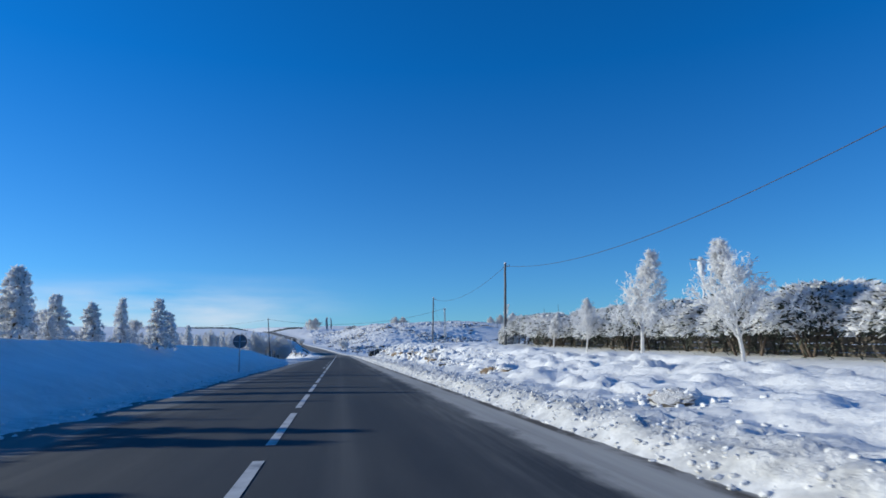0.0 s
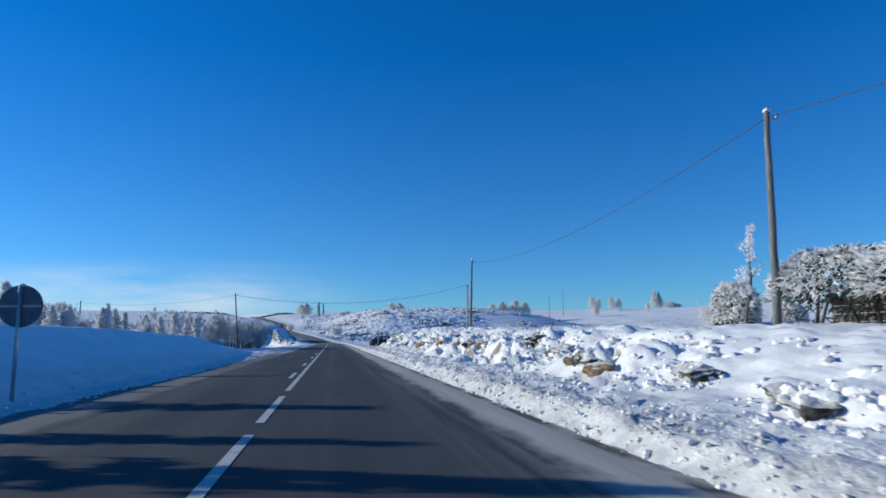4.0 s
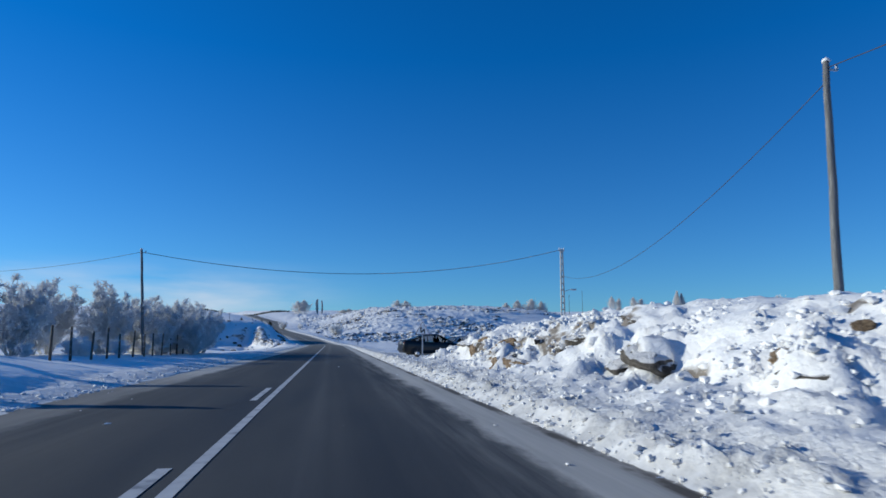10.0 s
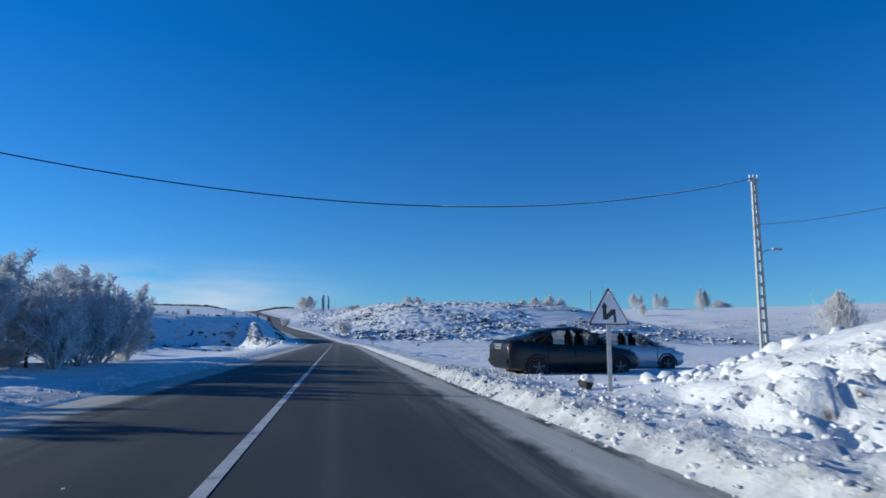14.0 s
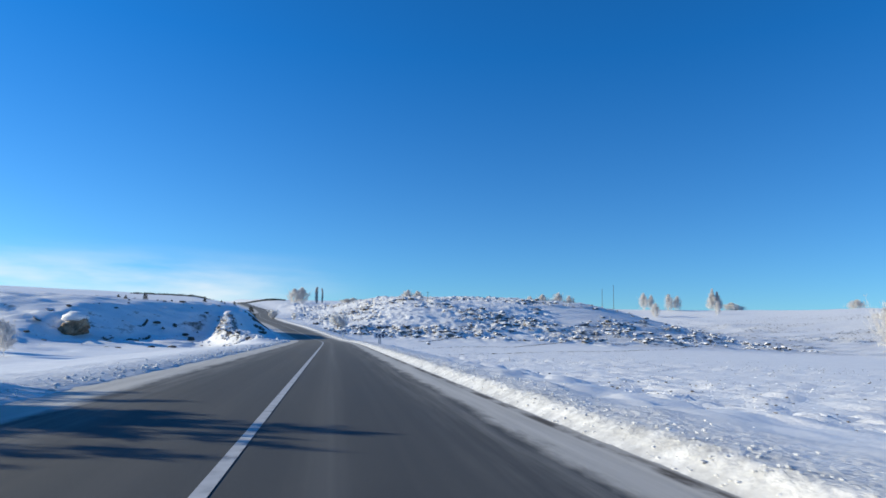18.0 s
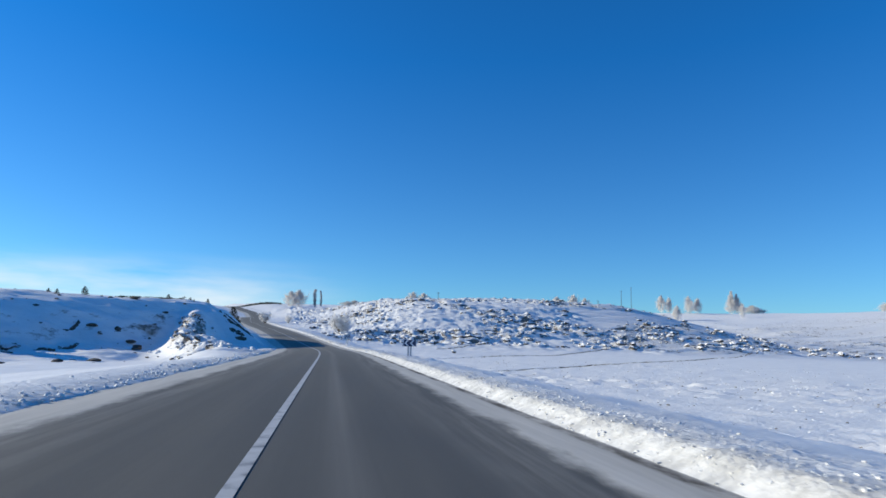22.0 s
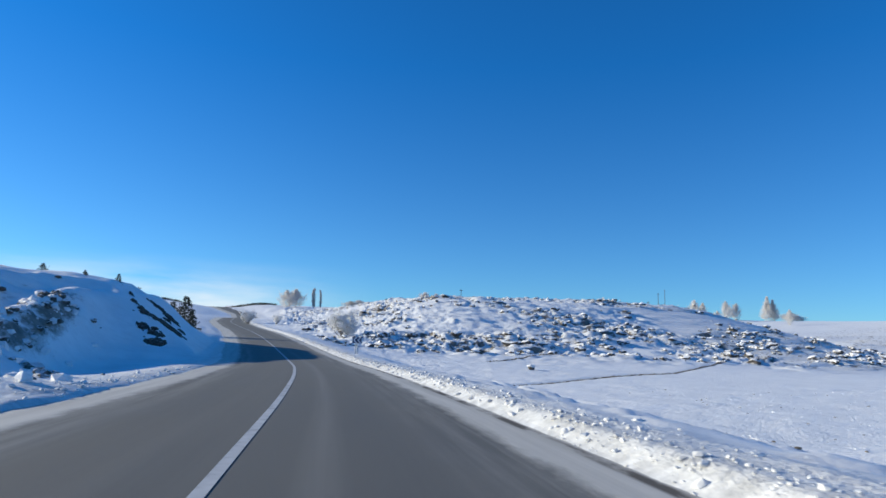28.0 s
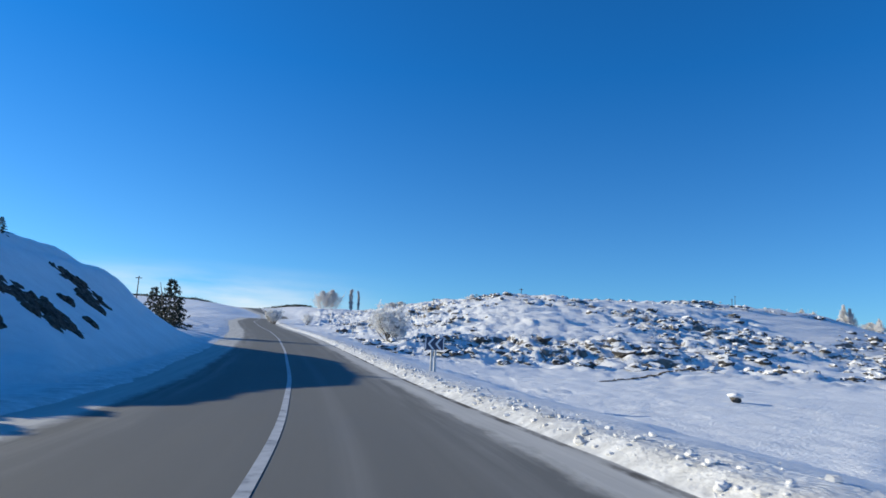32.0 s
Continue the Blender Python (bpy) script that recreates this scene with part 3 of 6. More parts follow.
def ground_base(x, y):
    x, y = np.asarray(x, float), np.asarray(y, float)
    u = x - road_x(y)
    zr = road_z(y)
    v = np.abs(u)
    left = u < 0
    toe = np.where(left, l_toe(y), r_toe(y))
    crest = np.where(left, l_crest(y), r_crest(y))
    wob = 1 + 0.3 * fbm(x * 0.13, y * 0.13, 41, 3)
    high = np.where(left, l_high(y), r_high(y)) * np.where(left & (y > 130), wob, 1.0)
    f = (v - toe) / (crest - toe)
    slope = np.where(left, np.clip(f + 0.04 * np.sin(np.clip(f, 0, 1) * 6.28), 0, 1), sstep(0, 1, f))
    near = zr + np.where(left, 0.03, 0.05) + high * slope + np.where(left, 0.02, 0.12) * sstep(3.8, 4.8, v)
    near = near - np.where(left, 0.07 * sstep(5.6, 4.3, v), 0.0)
    berm = 0.06 * sstep(4.0, 4.2, v) * sstep(6.2, 4.6, v) * sstep(82, 90, y) * sstep(226, 214, y)
    near = near + np.where(left, berm * (0.7 + 0.8 * fbm(x * 0.7, y * 0.5, 43, 3)), 0.0)
    ramp = np.where(left, 0.16, 0.6)
    r = np.hypot(x, y - 120.0)
    back = 0.22 * np.maximum(x - 45.0, 0.0)
    hill = 7.4 * sstep(-12, 26, x) * sstep(190, 80, x) * sstep(245 + back, 318 + back, y) * sstep(470, 380, y)
    knolls = 3.0 * fbm(x * 0.012 + 3, y * 0.012, 11, 3) * sstep(60, 200, r) * (1 - 0.9 * sstep(15, 40, x) * sstep(300, 250, y))
    wide = sstep(22, 70, x) * (1 - sstep(290, 325, y) * sstep(150, 70, x))
    far = far_rise(r) * (1 - wide) + far_flat(r) * wide + hill + knolls + high * 0.85 + 0.1 - 2.6 * sstep(55, 150, x) * sstep(520, 260, x) * sstep(200, 300, y) * sstep(900, 520, y)
    w = np.where(y > 240, sstep(5, 24, v), sstep(14, 45, v))
    z = near * (1 - w) + far * w
    # the shaded hillside left of the bend: a hollow, its steep face, the stony rib and the mound above the road
    wave = 3.2 * fbm(x * 0.11, y * 0.11, 47, 4)
    face = -0.6 * (x + 26.0) + 0.8 * (y - 204.0 - 3.0 * sstep(-22, -16, x)) + wave
    level = np.interp(face, [-26, -13, -6, -2, 0.5, 5.6, 10, 14], [-0.8, -1.1, -0.6, -0.1, 0.6, 3.5, 4.9, 5.25])
    stony_side = -1.0 + 6.6 * sstep(184, 216, y + 2.5 * wave)
    side = sstep(-31.0, -35.0, x)
    level = level * (1 - side) + stony_side * side
    level = np.minimum(level, 0.1 + 0.68 * np.maximum(v - 5.5, 0.0)) * np.where(level < 0, sstep(5.2, 11.0, v), 1.0)
    dx = x - rib_x(y)
    top = np.interp(y, [188, 192, 197, 204, 212, 219, 226], [-0.9, -0.4, 0.4, 1.4, 2.7, 3.9, 4.4])
    rib = np.maximum(top - level, 0.0) * np.exp(-(dx / np.interp(y, [190, 197, 206, 220], [2.6, 2.4, 1.9, 2.0])) ** 2) * sstep(186, 191, y)
    foot = 0.5 * np.exp(-((x + 9.0 + 0.15 * (y - 186)) / 1.8) ** 2) * sstep(179, 188, y) * sstep(206, 196, y)
    keep = sstep(168, 180, y) * sstep(249, 238, y) * sstep(-170, -60, x) * sstep(4.2, 5.6, v)
    z = np.where(left, z + (zr + level + rib + foot - z) * keep, z)
    tongue = np.clip(2.4 * fbm(x * 0.55, y * 0.8, 49, 4, 0.6) + 0.5, 0, 1)
    lim = 4.0 - np.where(left, 0.95 * tongue * sstep(92, 84, y) + 0.25 * tongue * sstep(84, 92, y), 0.0)
    return np.where(v < lim, zr - 0.12, np.where(v < lim + ramp, zr - 0.12 + (z - zr + 0.12) * (v - lim) / ramp, z))


def ground_z(x, y):
    x, y = np.asarray(x, float), np.asarray(y, float)
    u = x - road_x(y)
    v = np.abs(u)
    z = ground_base(x, y)
    hill, left, bank, bank0 = regions(x, y)
    off = np.where(u < 0, sstep(3.2, 4.2, v), sstep(4.0, 4.5, v))
    rough = 0.06 * fbm(x * 0.5, y * 0.5, 1) + 0.03 * fbm(x * 2.6, y * 2.6, 2)
    ridge = 1 - np.abs(2 * fbm(x * 0.30, y * 0.42, 3, 5, 0.6)) * 2.0
    rocky = (0.85 * ridge + 1.1 * fbm(x * 0.16, y * 0.3, 7, 4) - 0.35)
    hill = hill * (0.4 + 0.6 * clusters(x, y))
    z = z + off * (rough + rocky * np.maximum(hill * 0.9, left * 0.55))
    warp = 0.9 * fbm(x * 0.25, y * 0.25, 71, 3)
    val, rim = cells(x * 0.15 + 1.6 * warp, y * 0.34 + 1.6 * warp, 73)
    z = z + hill * off * (0.7 * (val - 0.35) * sstep(0.0, 0.22, rim) - 0.25 * sstep(0.16, 0.0, rim))
    for kx, ky, amp, sd in ((0.34, 0.8, 0.55, 75), (0.9, 1.5, 0.15, 77)):
        val, rim = cells(x * kx + warp, y * ky - 1.4 * warp, sd)
        z = z + hill * off * amp * (val - 0.35) * sstep(0.0, 0.2, rim)
    lump = np.maximum(0, fbm(x * 0.75, y * 0.6, 21, 2, 0.4) + 0.12)
    bend = 1.3 * fbm(x * 0.5, y * 0.5, 81, 3)
    val, rim = cells(x * 0.8 + bend, y * 0.55 - bend, 83)
    block = (val - 0.5) * sstep(0.0, 0.3, rim) - 0.18 * sstep(0.1, 0.0, rim)
    val, rim = cells(x * 2.0 + bend, y * 1.5 - bend, 85)
    small = (val - 0.4) * sstep(0.0, 0.25, rim)
    val, rim = cells(x * 4.1 - bend, y * 2.6 + bend, 87)
    tiny = (val - 0.4) * sstep(0.0, 0.35, rim) * sstep(-0.05, 0.1, fbm(x * 0.4, y * 0.4, 89, 2))
    ledge = fbm(x * 0.55, y * 0.4, 23, 4, 0.6)
    pit = sstep(0.10, 0.20, fbm(x * 0.75, y * 0.6, 25, 3)) * sstep(4.9, 5.6, u) * sstep(9, 7, u)
    inner = 0.3 + 0.7 * sstep(9.2, 6.6, u)
    z = z + off * bank * inner * (0.4 * lump - 0.16 + 0.3 * ledge - 0.3 * pit + 0.55 * block + 0.4 * small + 0.24 * tiny) + off * bank0 * (0.25 * lump + 0.2 * block + 0.17 * small + 0.08 * tiny)
    z = z + outcrops(x, y)[0]
    side = np.where(u < 0, sstep(7.2, 5.8, v) * sstep(4.4, 5.4, v) * 0.5, sstep(6.6, 4.9, v))
    plough = np.maximum(0, fbm(x * 3.6, y * 2.9, 31, 4, 0.7) + 0.12)
    z = z + sstep(4.0, 4.5, v) * side * sstep(232, 200, y) * (0.12 + 0.28 * sstep(116, 108, y)) * plough
    z = np.where((u > 5) & (u < 16) & (y > 103) & (y < 115), z + (0.2 + 0.1 * fbm(x * 0.8, y * 0.8, 57, 3) - z) * sstep(5.2, 6.2, u) * sstep(15, 12, u) * sstep(103.5, 105.5, y) * sstep(115, 112.5, y) * 0.8, z)
    field = sstep(4.4, 7, u) * sstep(102, 112, y) * (1 - hill)
    crust = sstep(-0.08, 0.14, fbm(x * 0.08, y * 0.08, 53, 3))
    val, rim = cells(x * 1.1 + 0.6 * bend, y * 0.8 - 0.6 * bend, 55)
    z = z + field * (0.07 * fbm(x * 0.9, y * 0.9, 51, 4, 0.6) + (0.06 + 0.16 * crust) * (val - 0.4) * sstep(0.0, 0.3, rim) * sstep(50, 26, u))
    z = z - field * 0.1 * ditch(x, y)
    for shift in (0.0, 1.75):       # wheel ruts that turn off across the field
        off_rut = y - shift - 124.0 - 0.022 * (x - 2.0) ** 2
        z = z - field * 0.10 * np.exp(-(off_rut / 0.3) ** 2) * sstep(46, 36, x)
    return z


def spread(lo, hi, step):
    return list(np.arange(lo, hi, step))


def grow(start, end, first, rate):
    out, p, s = [], start, first
    while p < end:
        out.append(p)
        p, s = p + s, s * rate
    return out + [end]


right = spread(0, 2.4, 0.3)[1:] + spread(2.4, 9.5, 0.11) + spread(9.5, 20, 0.3)
outer = spread(20, 62, 1.0) + spread(62, 200, 4.0) + grow(200, 2600, 12, 1.17)
half = spread(0, 3, 0.3)[1:] + spread(3, 14, 0.17) + spread(14, 20, 0.36) + outer
xs = np.array([-v for v in reversed(half)] + [0.0] + right + spread(20, 66, 0.55) + spread(66, 200, 4.0) + grow(200, 2600, 12, 1.17))
ys = np.array([-v for v in reversed(grow(25, 900, 6, 1.25))] + spread(-24.7, 0, 0.4) + spread(0, 112, 0.21) + spread(112, 262, 0.36) + spread(262, 345, 0.5) + spread(345, 420, 0.9) + grow(420, 3200, 4, 1.13))
GX, GY = np.meshgrid(xs, ys)
GZ = ground_z(GX, GY)
nx, ny = len(xs), len(ys)
co = np.stack([GX, GY, GZ], -1).reshape(-1, 3)
idx = np.arange(nx * ny).reshape(ny, nx)
quads = np.stack([idx[:-1, :-1], idx[:-1, 1:], idx[1:, 1:], idx[1:, :-1]], -1).reshape(-1)
me = bpy.data.meshes.new("ground")
me.vertices.add(len(co)); me.vertices.foreach_set("co", co.ravel())
nq = len(quads) // 4
me.loops.add(len(quads)); me.loops.foreach_set("vertex_index", quads.astype(np.int32))
me.polygons.add(nq); me.polygons.foreach_set("loop_start", np.arange(0, nq * 4, 4, dtype=np.int32))
me.polygons.foreach_set("use_smooth", np.ones(nq, dtype=bool))
me.update(calc_edges=True)
hill, left, bank, bank0 = regions(GX, GY)
face = outcrops(GX, GY)[1]
patchy = np.maximum(sstep(0.05, 0.18, fbm(GX * 0.28, GY * 0.28, 61, 3)), sstep(0.10, 0.20, fbm(GX * 0.75, GY * 0.6, 25, 3)))
stony = np.maximum.reduce([hill * (0.3 + 0.85 * clusters(GX, GY)), left * 0.6, bank * (0.12 + 0.55 * patchy), bank0 * patchy * 0.5, face * 0.26])
stony = np.maximum(stony, sstep(140, 320, np.hypot(GX, GY - 120)) * 0.35)
a = me.attributes.new("stony", "FLOAT", "POINT"); a.data.foreach_set("value", stony.ravel())
uu = GX - road_x(GY)
lumpy = np.maximum.reduce([0.15 + 0 * GX, sstep(4.2, 4.6, uu) * sstep(13, 8, uu) * sstep(104, 97, GY) * sstep(20, 60, GY) * 0.5, sstep(4.2, 4.6, uu) * sstep(6.4, 4.9, uu) * 0.8,
                           sstep(-4.2, -4.6, uu) * sstep(-8, -5, uu) * 0.6, bank0 * 0.4, hill * 0.8, left * 0.35, 0.5 * sstep(6, 9, uu) * sstep(104, 120, GY) * (1 - hill)])
a = me.attributes.new("lumpy", "FLOAT", "POINT"); a.data.foreach_set("value", lumpy.ravel())
dirty = 0.5 * sstep(4.0, 4.6, uu) * sstep(8.5, 6.0, uu) * sstep(94, 98, GY) * sstep(114, 108, GY)
dirty = np.maximum(dirty, sstep(3.6, 4.1, np.abs(uu))) * np.maximum(sstep(5.6, 4.6, np.abs(uu)), 0.5 * sstep(7.0, 5.0, np.abs(uu)))
a = me.attributes.new("dirty", "FLOAT", "POINT"); a.data.foreach_set("value", dirty.ravel())
me.materials.append(M_SNOW)
tagged(new("ground", me), "uneven snow-covered ground with stony banks and hill", "ground", "", "structure")


def gz(x, y):
    return float(ground_z(x, y))


# ---- road ----
def strip(name, us, y0, y1, step, lift, mat, parent=None, thick=0.0):
    rows = np.arange(y0, y1 + 1e-6, step) if y1 - y0 > step else np.array([y0, y1])
    V, F, UVs = [], [], []
    for y in rows:
        dx = float(road_x(y + 0.5) - road_x(y - 0.5))
        nrm = Vector((1, -dx, 0)).normalized()
        c = Vector((float(road_x(y)), y, float(road_z(y))))
        for u in us:
            V.append(c + nrm * u + Vector((0, 0, lift - 0.00185 * u * u)))
            UVs.append((u, y))
    n = len(us)
    for i in range(len(rows) - 1):
        for k in range(n - 1):
            F.append((i * n + k, i * n + k + 1, (i + 1) * n + k + 1, (i + 1) * n + k))
    me = mesh_from(name, V, F, mat, True)
    layer = me.uv_layers.new(name="metres")
    for lp in me.loops:
        layer.data[lp.index].uv = UVs[lp.vertex_index]
    return part(name, me, None, parent)


road = strip("road", [-4.7, -4.2, -3.7, -3.2, -2.5, -1.5, -0.5, 0.5, 1.5, 2.5, 3.2, 3.6, 4.0, 4.4], -24.0, 520.0, 1.0, 0.0, M_ROAD)
tagged(road, "two-lane asphalt road with dirty snow along its edges", "road", "", "structure")
# centre line: broken, then broken beside unbroken, then unbroken
for k in range(12):
    y1 = 41.1 - 5.6 * k
    strip("lane_dash", [-0.06, 0.07], max(y1 - 4.4, -23.5), y1, 20, 0.006, M_PAINT, road)
for y0 in (47.6, 57.0, 68.6, 78.6):
    strip("lane_dash", [-0.33, -0.2], y0, y0 + 3.3, 20, 0.006, M_PAINT, road)
strip("centre_line", [-0.06, 0.07], 42.6, 520.0, 1.0, 0.006, M_PAINT, road)


# ---- poles and overhead cables ----
def wooden_pole(x, y, top, turn=0.0, label="weathered round wooden utility pole with snow on top", lean=0.0):
    base = gz(x, y) - 0.3
    h = top - base
    t = thing("utility_pole", (x, y, base), label, "utility pole", "utility poles", turn)
    rng = random.Random(int(x * 10 + y))
    pts, rad = [], []
    for i in range(9):
        f = i / 8
        pts.append((rng.uniform(-0.015, 0.015) * (0 < i < 8) - lean * (1 - f), rng.uniform(-0.02, 0.02) * (0 < i < 8), h * f))
        rad.append(0.105 - 0.035 * f)
    tube_part("shaft", pts, rad, M_WOOD, t, sides=12)
    V, F = [], []
    tube(V, F, [Vector((0, 0, h)), Vector((0, 0, h + 0.05)), Vector((0, 0, h + 0.1))], [0.095, 0.085, 0.03], 10)
    part("snow_cap", mesh_from("snow_cap", V, F, M_DRIFT, True), None, t, "small cap of snow")
    bm = bmesh.new()
    box(bm, (0.16, 0, h - 0.18), (0.26, 0.05, 0.05), bevel=0.01)
    box(bm, (0.27, 0, h - 0.12), (0.05, 0.05, 0.14), bevel=0.01)
    part("bracket", bm, M_STEEL, t, "galvanised steel cable bracket")
    return Vector((x, y, top - 0.15))


def lattice_pole(x, y, top, turn=0.0):
    """A precast concrete pole with a row of openings, and a street lamp on an arm."""
    base = gz(x, y) - 0.3
    h = top - base
    t = thing("concrete_pole", (x, y, base), "pale precast concrete utility pole with a row of openings", "utility pole", "", turn)
    for s in (-1, 1):
        V, F = [], []
        for z, w in ((0, 0.17), (h, 0.085)):
            for a, b in ((-0.045, -0.07), (0.045, -0.07), (0.045, 0.07), (-0.045, 0.07)):
                V.append((s * w + a, b * (1.0 if z == 0 else 0.75), z))
        F = [(0, 1, 5, 4), (1, 2, 6, 5), (2, 3, 7, 6), (3, 0, 4, 7), (4, 5, 6, 7), (3, 2, 1, 0)]
        part("flange", mesh_from("flange", V, F, M_CONCRETE), None, t)
    n = 17
    for i in range(n):
        z = 0.15 + (h - 0.3) * i / (n - 1)
        w = 0.17 - 0.085 * z / h
        bm = bmesh.new()
        box(bm, (0, 0, z), (w * 2 - 0.09, 0.09, 0.13 if i < n - 1 else 0.35))
        part("web", bm, M_CONCRETE, t)
    lamp = thing("street_lamp", (x, y, base), "grey street lamp on a short arm, fixed to the concrete pole", "street lamp", "", turn)
    tube_part("arm", [(0.12, 0, 5.35), (0.45, 0, 5.5), (0.75, 0, 5.55)], 0.025, M_STEEL, lamp)
    bm = bmesh.new()
    box(bm, (0.95, 0, 5.56), (0.5, 0.2, 0.1), bevel=0.03)
    part("housing", bm, M_STEEL, lamp)
    bm = bmesh.new()
    box(bm, (0.98, 0, 5.5), (0.34, 0.15, 0.04), bevel=0.015)
    part("lens", bm, M_HEADLAMP, lamp, "clear lamp glass")
    bm = bmesh.new()
    box(bm, (0, 0, h - 0.1), (0.5, 0.1, 0.1), bevel=0.01)
    part("crossarm", bm, M_STEEL, t, "galvanised steel crossarm")
    for s in (-0.2, 0.0, 0.2):
        tube_part("insulator", [(s, 0, h - 0.05), (s, 0, h + 0.12), (s, 0, h + 0.16)], [0.03, 0.045, 0.02], M_SIGN_WHITE, t, "white insulator")
    return Vector((x, y, top))


def cable(a, b, sag, label="thin black overhead cable", thick=0.015, snowy=False):
    t = thing("overhead_cable", (*a,), label, "cable", "overhead cables")
    pts = []
    for i in range(29):
        f = i / 28
        p = a.lerp(b, f) - a
        pts.append(p - Vector((0, 0, 4 * sag * f * (1 - f))))
    tube_part("strand", pts, thick, M_CABLE, t, sides=6)
    if snowy:
        tube_part("snow_crust", [p + Vector((0, 0, thick * 0.55)) for p in pts[:15]], thick * 0.8, M_DRIFT, t, "line of clinging snow", sides=5)


P_PREV = wooden_pole(10.2, 4.0, 6.2)
P_A = wooden_pole(10.4, 40.5, 6.75, lean=0.2)
P_B = wooden_pole(11.0, 77.6, 7.55, lean=0.2)
P_C = lattice_pole(18.6, 115.3, 8.65)
P_L = wooden_pole(-12.1, 107.8, 6.8, 0, "slim dark leaning wooden utility pole behind a wire fence", -0.55)
P_L2 = wooden_pole(-34.0, 120.0, 6.6, 90, "slim dark wooden utility pole among frosted trees")
for a, b, s in ((P_PREV, P_A, 1.3), (P_A, P_B, 1.0), (P_B - Vector((0, 0, 0.3)), P_C - Vector((0, 0, 2.2)), 1.7), (P_L, P_L2, 0.7)):
    cable(a, b, s, "thin black overhead cable", 0.012)
cable(P_C, P_L, 1.7, "black overhead cable with a crust of snow across the road", 0.02, True)


# ---- plants ----
_ico = bmesh.new()
bmesh.ops.create_icosphere(_ico, subdivisions=1, radius=1.0)
ICO_V = [v.co.copy() for v in _ico.verts]
ICO_F = [tuple(v.index for v in f.verts) for f in _ico.faces]
_ico.free()
_ico = bmesh.new()
bmesh.ops.create_icosphere(_ico, subdivisions=2, radius=1.0)
ICO2_V = [v.co.copy() for v in _ico.verts]
ICO2_F = [tuple(v.index for v in f.verts) for f in _ico.faces]
_ico.free()


def lump(V, F, c, r, rng, squash=0.7, rough=0.25, fine=False):
    """An uneven rounded lump."""
    b = len(V)
    turn = Euler((rng.uniform(0, 6.3), rng.uniform(0, 6.3), rng.uniform(0, 6.3))).to_matrix()
    sx, sy = rng.uniform(0.75, 1.3), rng.uniform(0.75, 1.3)
    for v in (ICO2_V if fine else ICO_V):
        w = turn @ v * (1 + rng.uniform(-rough, rough))
        V.append(Vector((c[0] + w.x * r * sx, c[1] + w.y * r * sy, c[2] + w.z * r * squash)))
    for f in (ICO2_F if fine else ICO_F):
        F.append(tuple(b + i for i in f))


def limb_pts(p, d, length, rng, n=4, lift=0.25):
    pts = [p.copy()]
    for i in range(n):
        d = (d + Vector((rng.uniform(-0.2, 0.2), rng.uniform(-0.2, 0.2), rng.uniform(-0.1, 0.1) + lift / n))).normalized()
        p = p + d * (length / n)
        pts.append(p.copy())
    return pts


def frost_tree(name, h, width, seed, label, limbs=26, low=0.22, tufts=5, frost=None, stems=1, upright=0.9, bark=None, size=1.0, pyramid=False):
    """A leafless tree in hoar frost: stem, limbs, twigs and tufts of rime."""
    rng = random.Random(seed)
    t = thing(name, (0, 0, 0), label, "tree" if h > 2.6 else "shrub")
    TV, TF, CV, CF = [], [], [], []
    for s in range(stems):
        a = rng.uniform(0, 6.28)
        lean = Vector((math.cos(a), math.sin(a), 0)) * (0 if stems == 1 else rng.uniform(0.15, 0.75))
        hh = h * (1 if stems == 1 else rng.uniform(0.7, 1.0))
        pts = limb_pts(Vector((lean.x * 0.15, lean.y * 0.15, -0.1)), (Vector((0, 0, 1)) + lean).normalized(), hh, rng, 7, (1.2 if pyramid else 0.05) if stems == 1 else 0.35)
        r0 = 0.016 * h + 0.012
        tube(TV, TF, pts, [r0 * (1 - 0.88 * i / 7) / (1 if stems == 1 else 1.5) for i in range(8)], 6)
        nl = max(5, limbs // stems)
        for i in range(nl):
            f = low + (0.98 - low) * (i + rng.random()) / nl
            k = min(int(f * 7), 6)
            p = pts[k].lerp(pts[k + 1], f * 7 - k)
            az = i * 2.4 + rng.uniform(-0.5, 0.5)
            prof = math.sin(math.pi * min(1.0, (1.02 - f) / (1.02 - low) * 0.62 + 0.06)) if stems == 1 else 0.6 * (1.15 - f)
            if pyramid:
                prof = 1.12 * (1.03 - f) / (1.03 - low)
            L = max((0.05 if pyramid else 0.12) * width, width * 0.5 * prof * rng.uniform(0.75, 1.2))
            d = Vector((math.cos(az), math.sin(az), upright * rng.uniform(0.5, 1.3))).normalized()
            lp = limb_pts(p, d, L, rng, 4, 0.35)
            tube(TV, TF, lp, [0.010 * h * 0.35 * (1 - 0.8 * j / 4) + 0.004 for j in range(5)], 4)
            for j in range(7):
                g = rng.uniform(0.25, 1.0)
                k2 = min(int(g * 4), 3)
                q = lp[k2].lerp(lp[k2 + 1], g * 4 - k2)
                tp = limb_pts(q, (d + rand_dir(rng, 0.35) * 0.9).normalized(), L * rng.uniform(0.2, 0.45) + 0.08 * width * 0.3, rng, 2, 0.2)
                tube(CV, CF, tp, [0.012 * size, 0.009 * size, 0.004 * size], 3)
                for _ in range(tufts):
                    g2 = rng.random()
                    e = tp[0].lerp(tp[-1], g2)
                    spike(CV, CF, e, rand_dir(rng, 0.35), rng.uniform(0.09, 0.24) * size, rng.uniform(0.012, 0.03) * size, rng)
    part("trunk", mesh_from("trunk", TV, TF, bark or M_BARK, True), None, t, "bark with rime on it")
    part("crown", mesh_from("crown", CV, CF, frost or M_FROST), None, t)
    return t


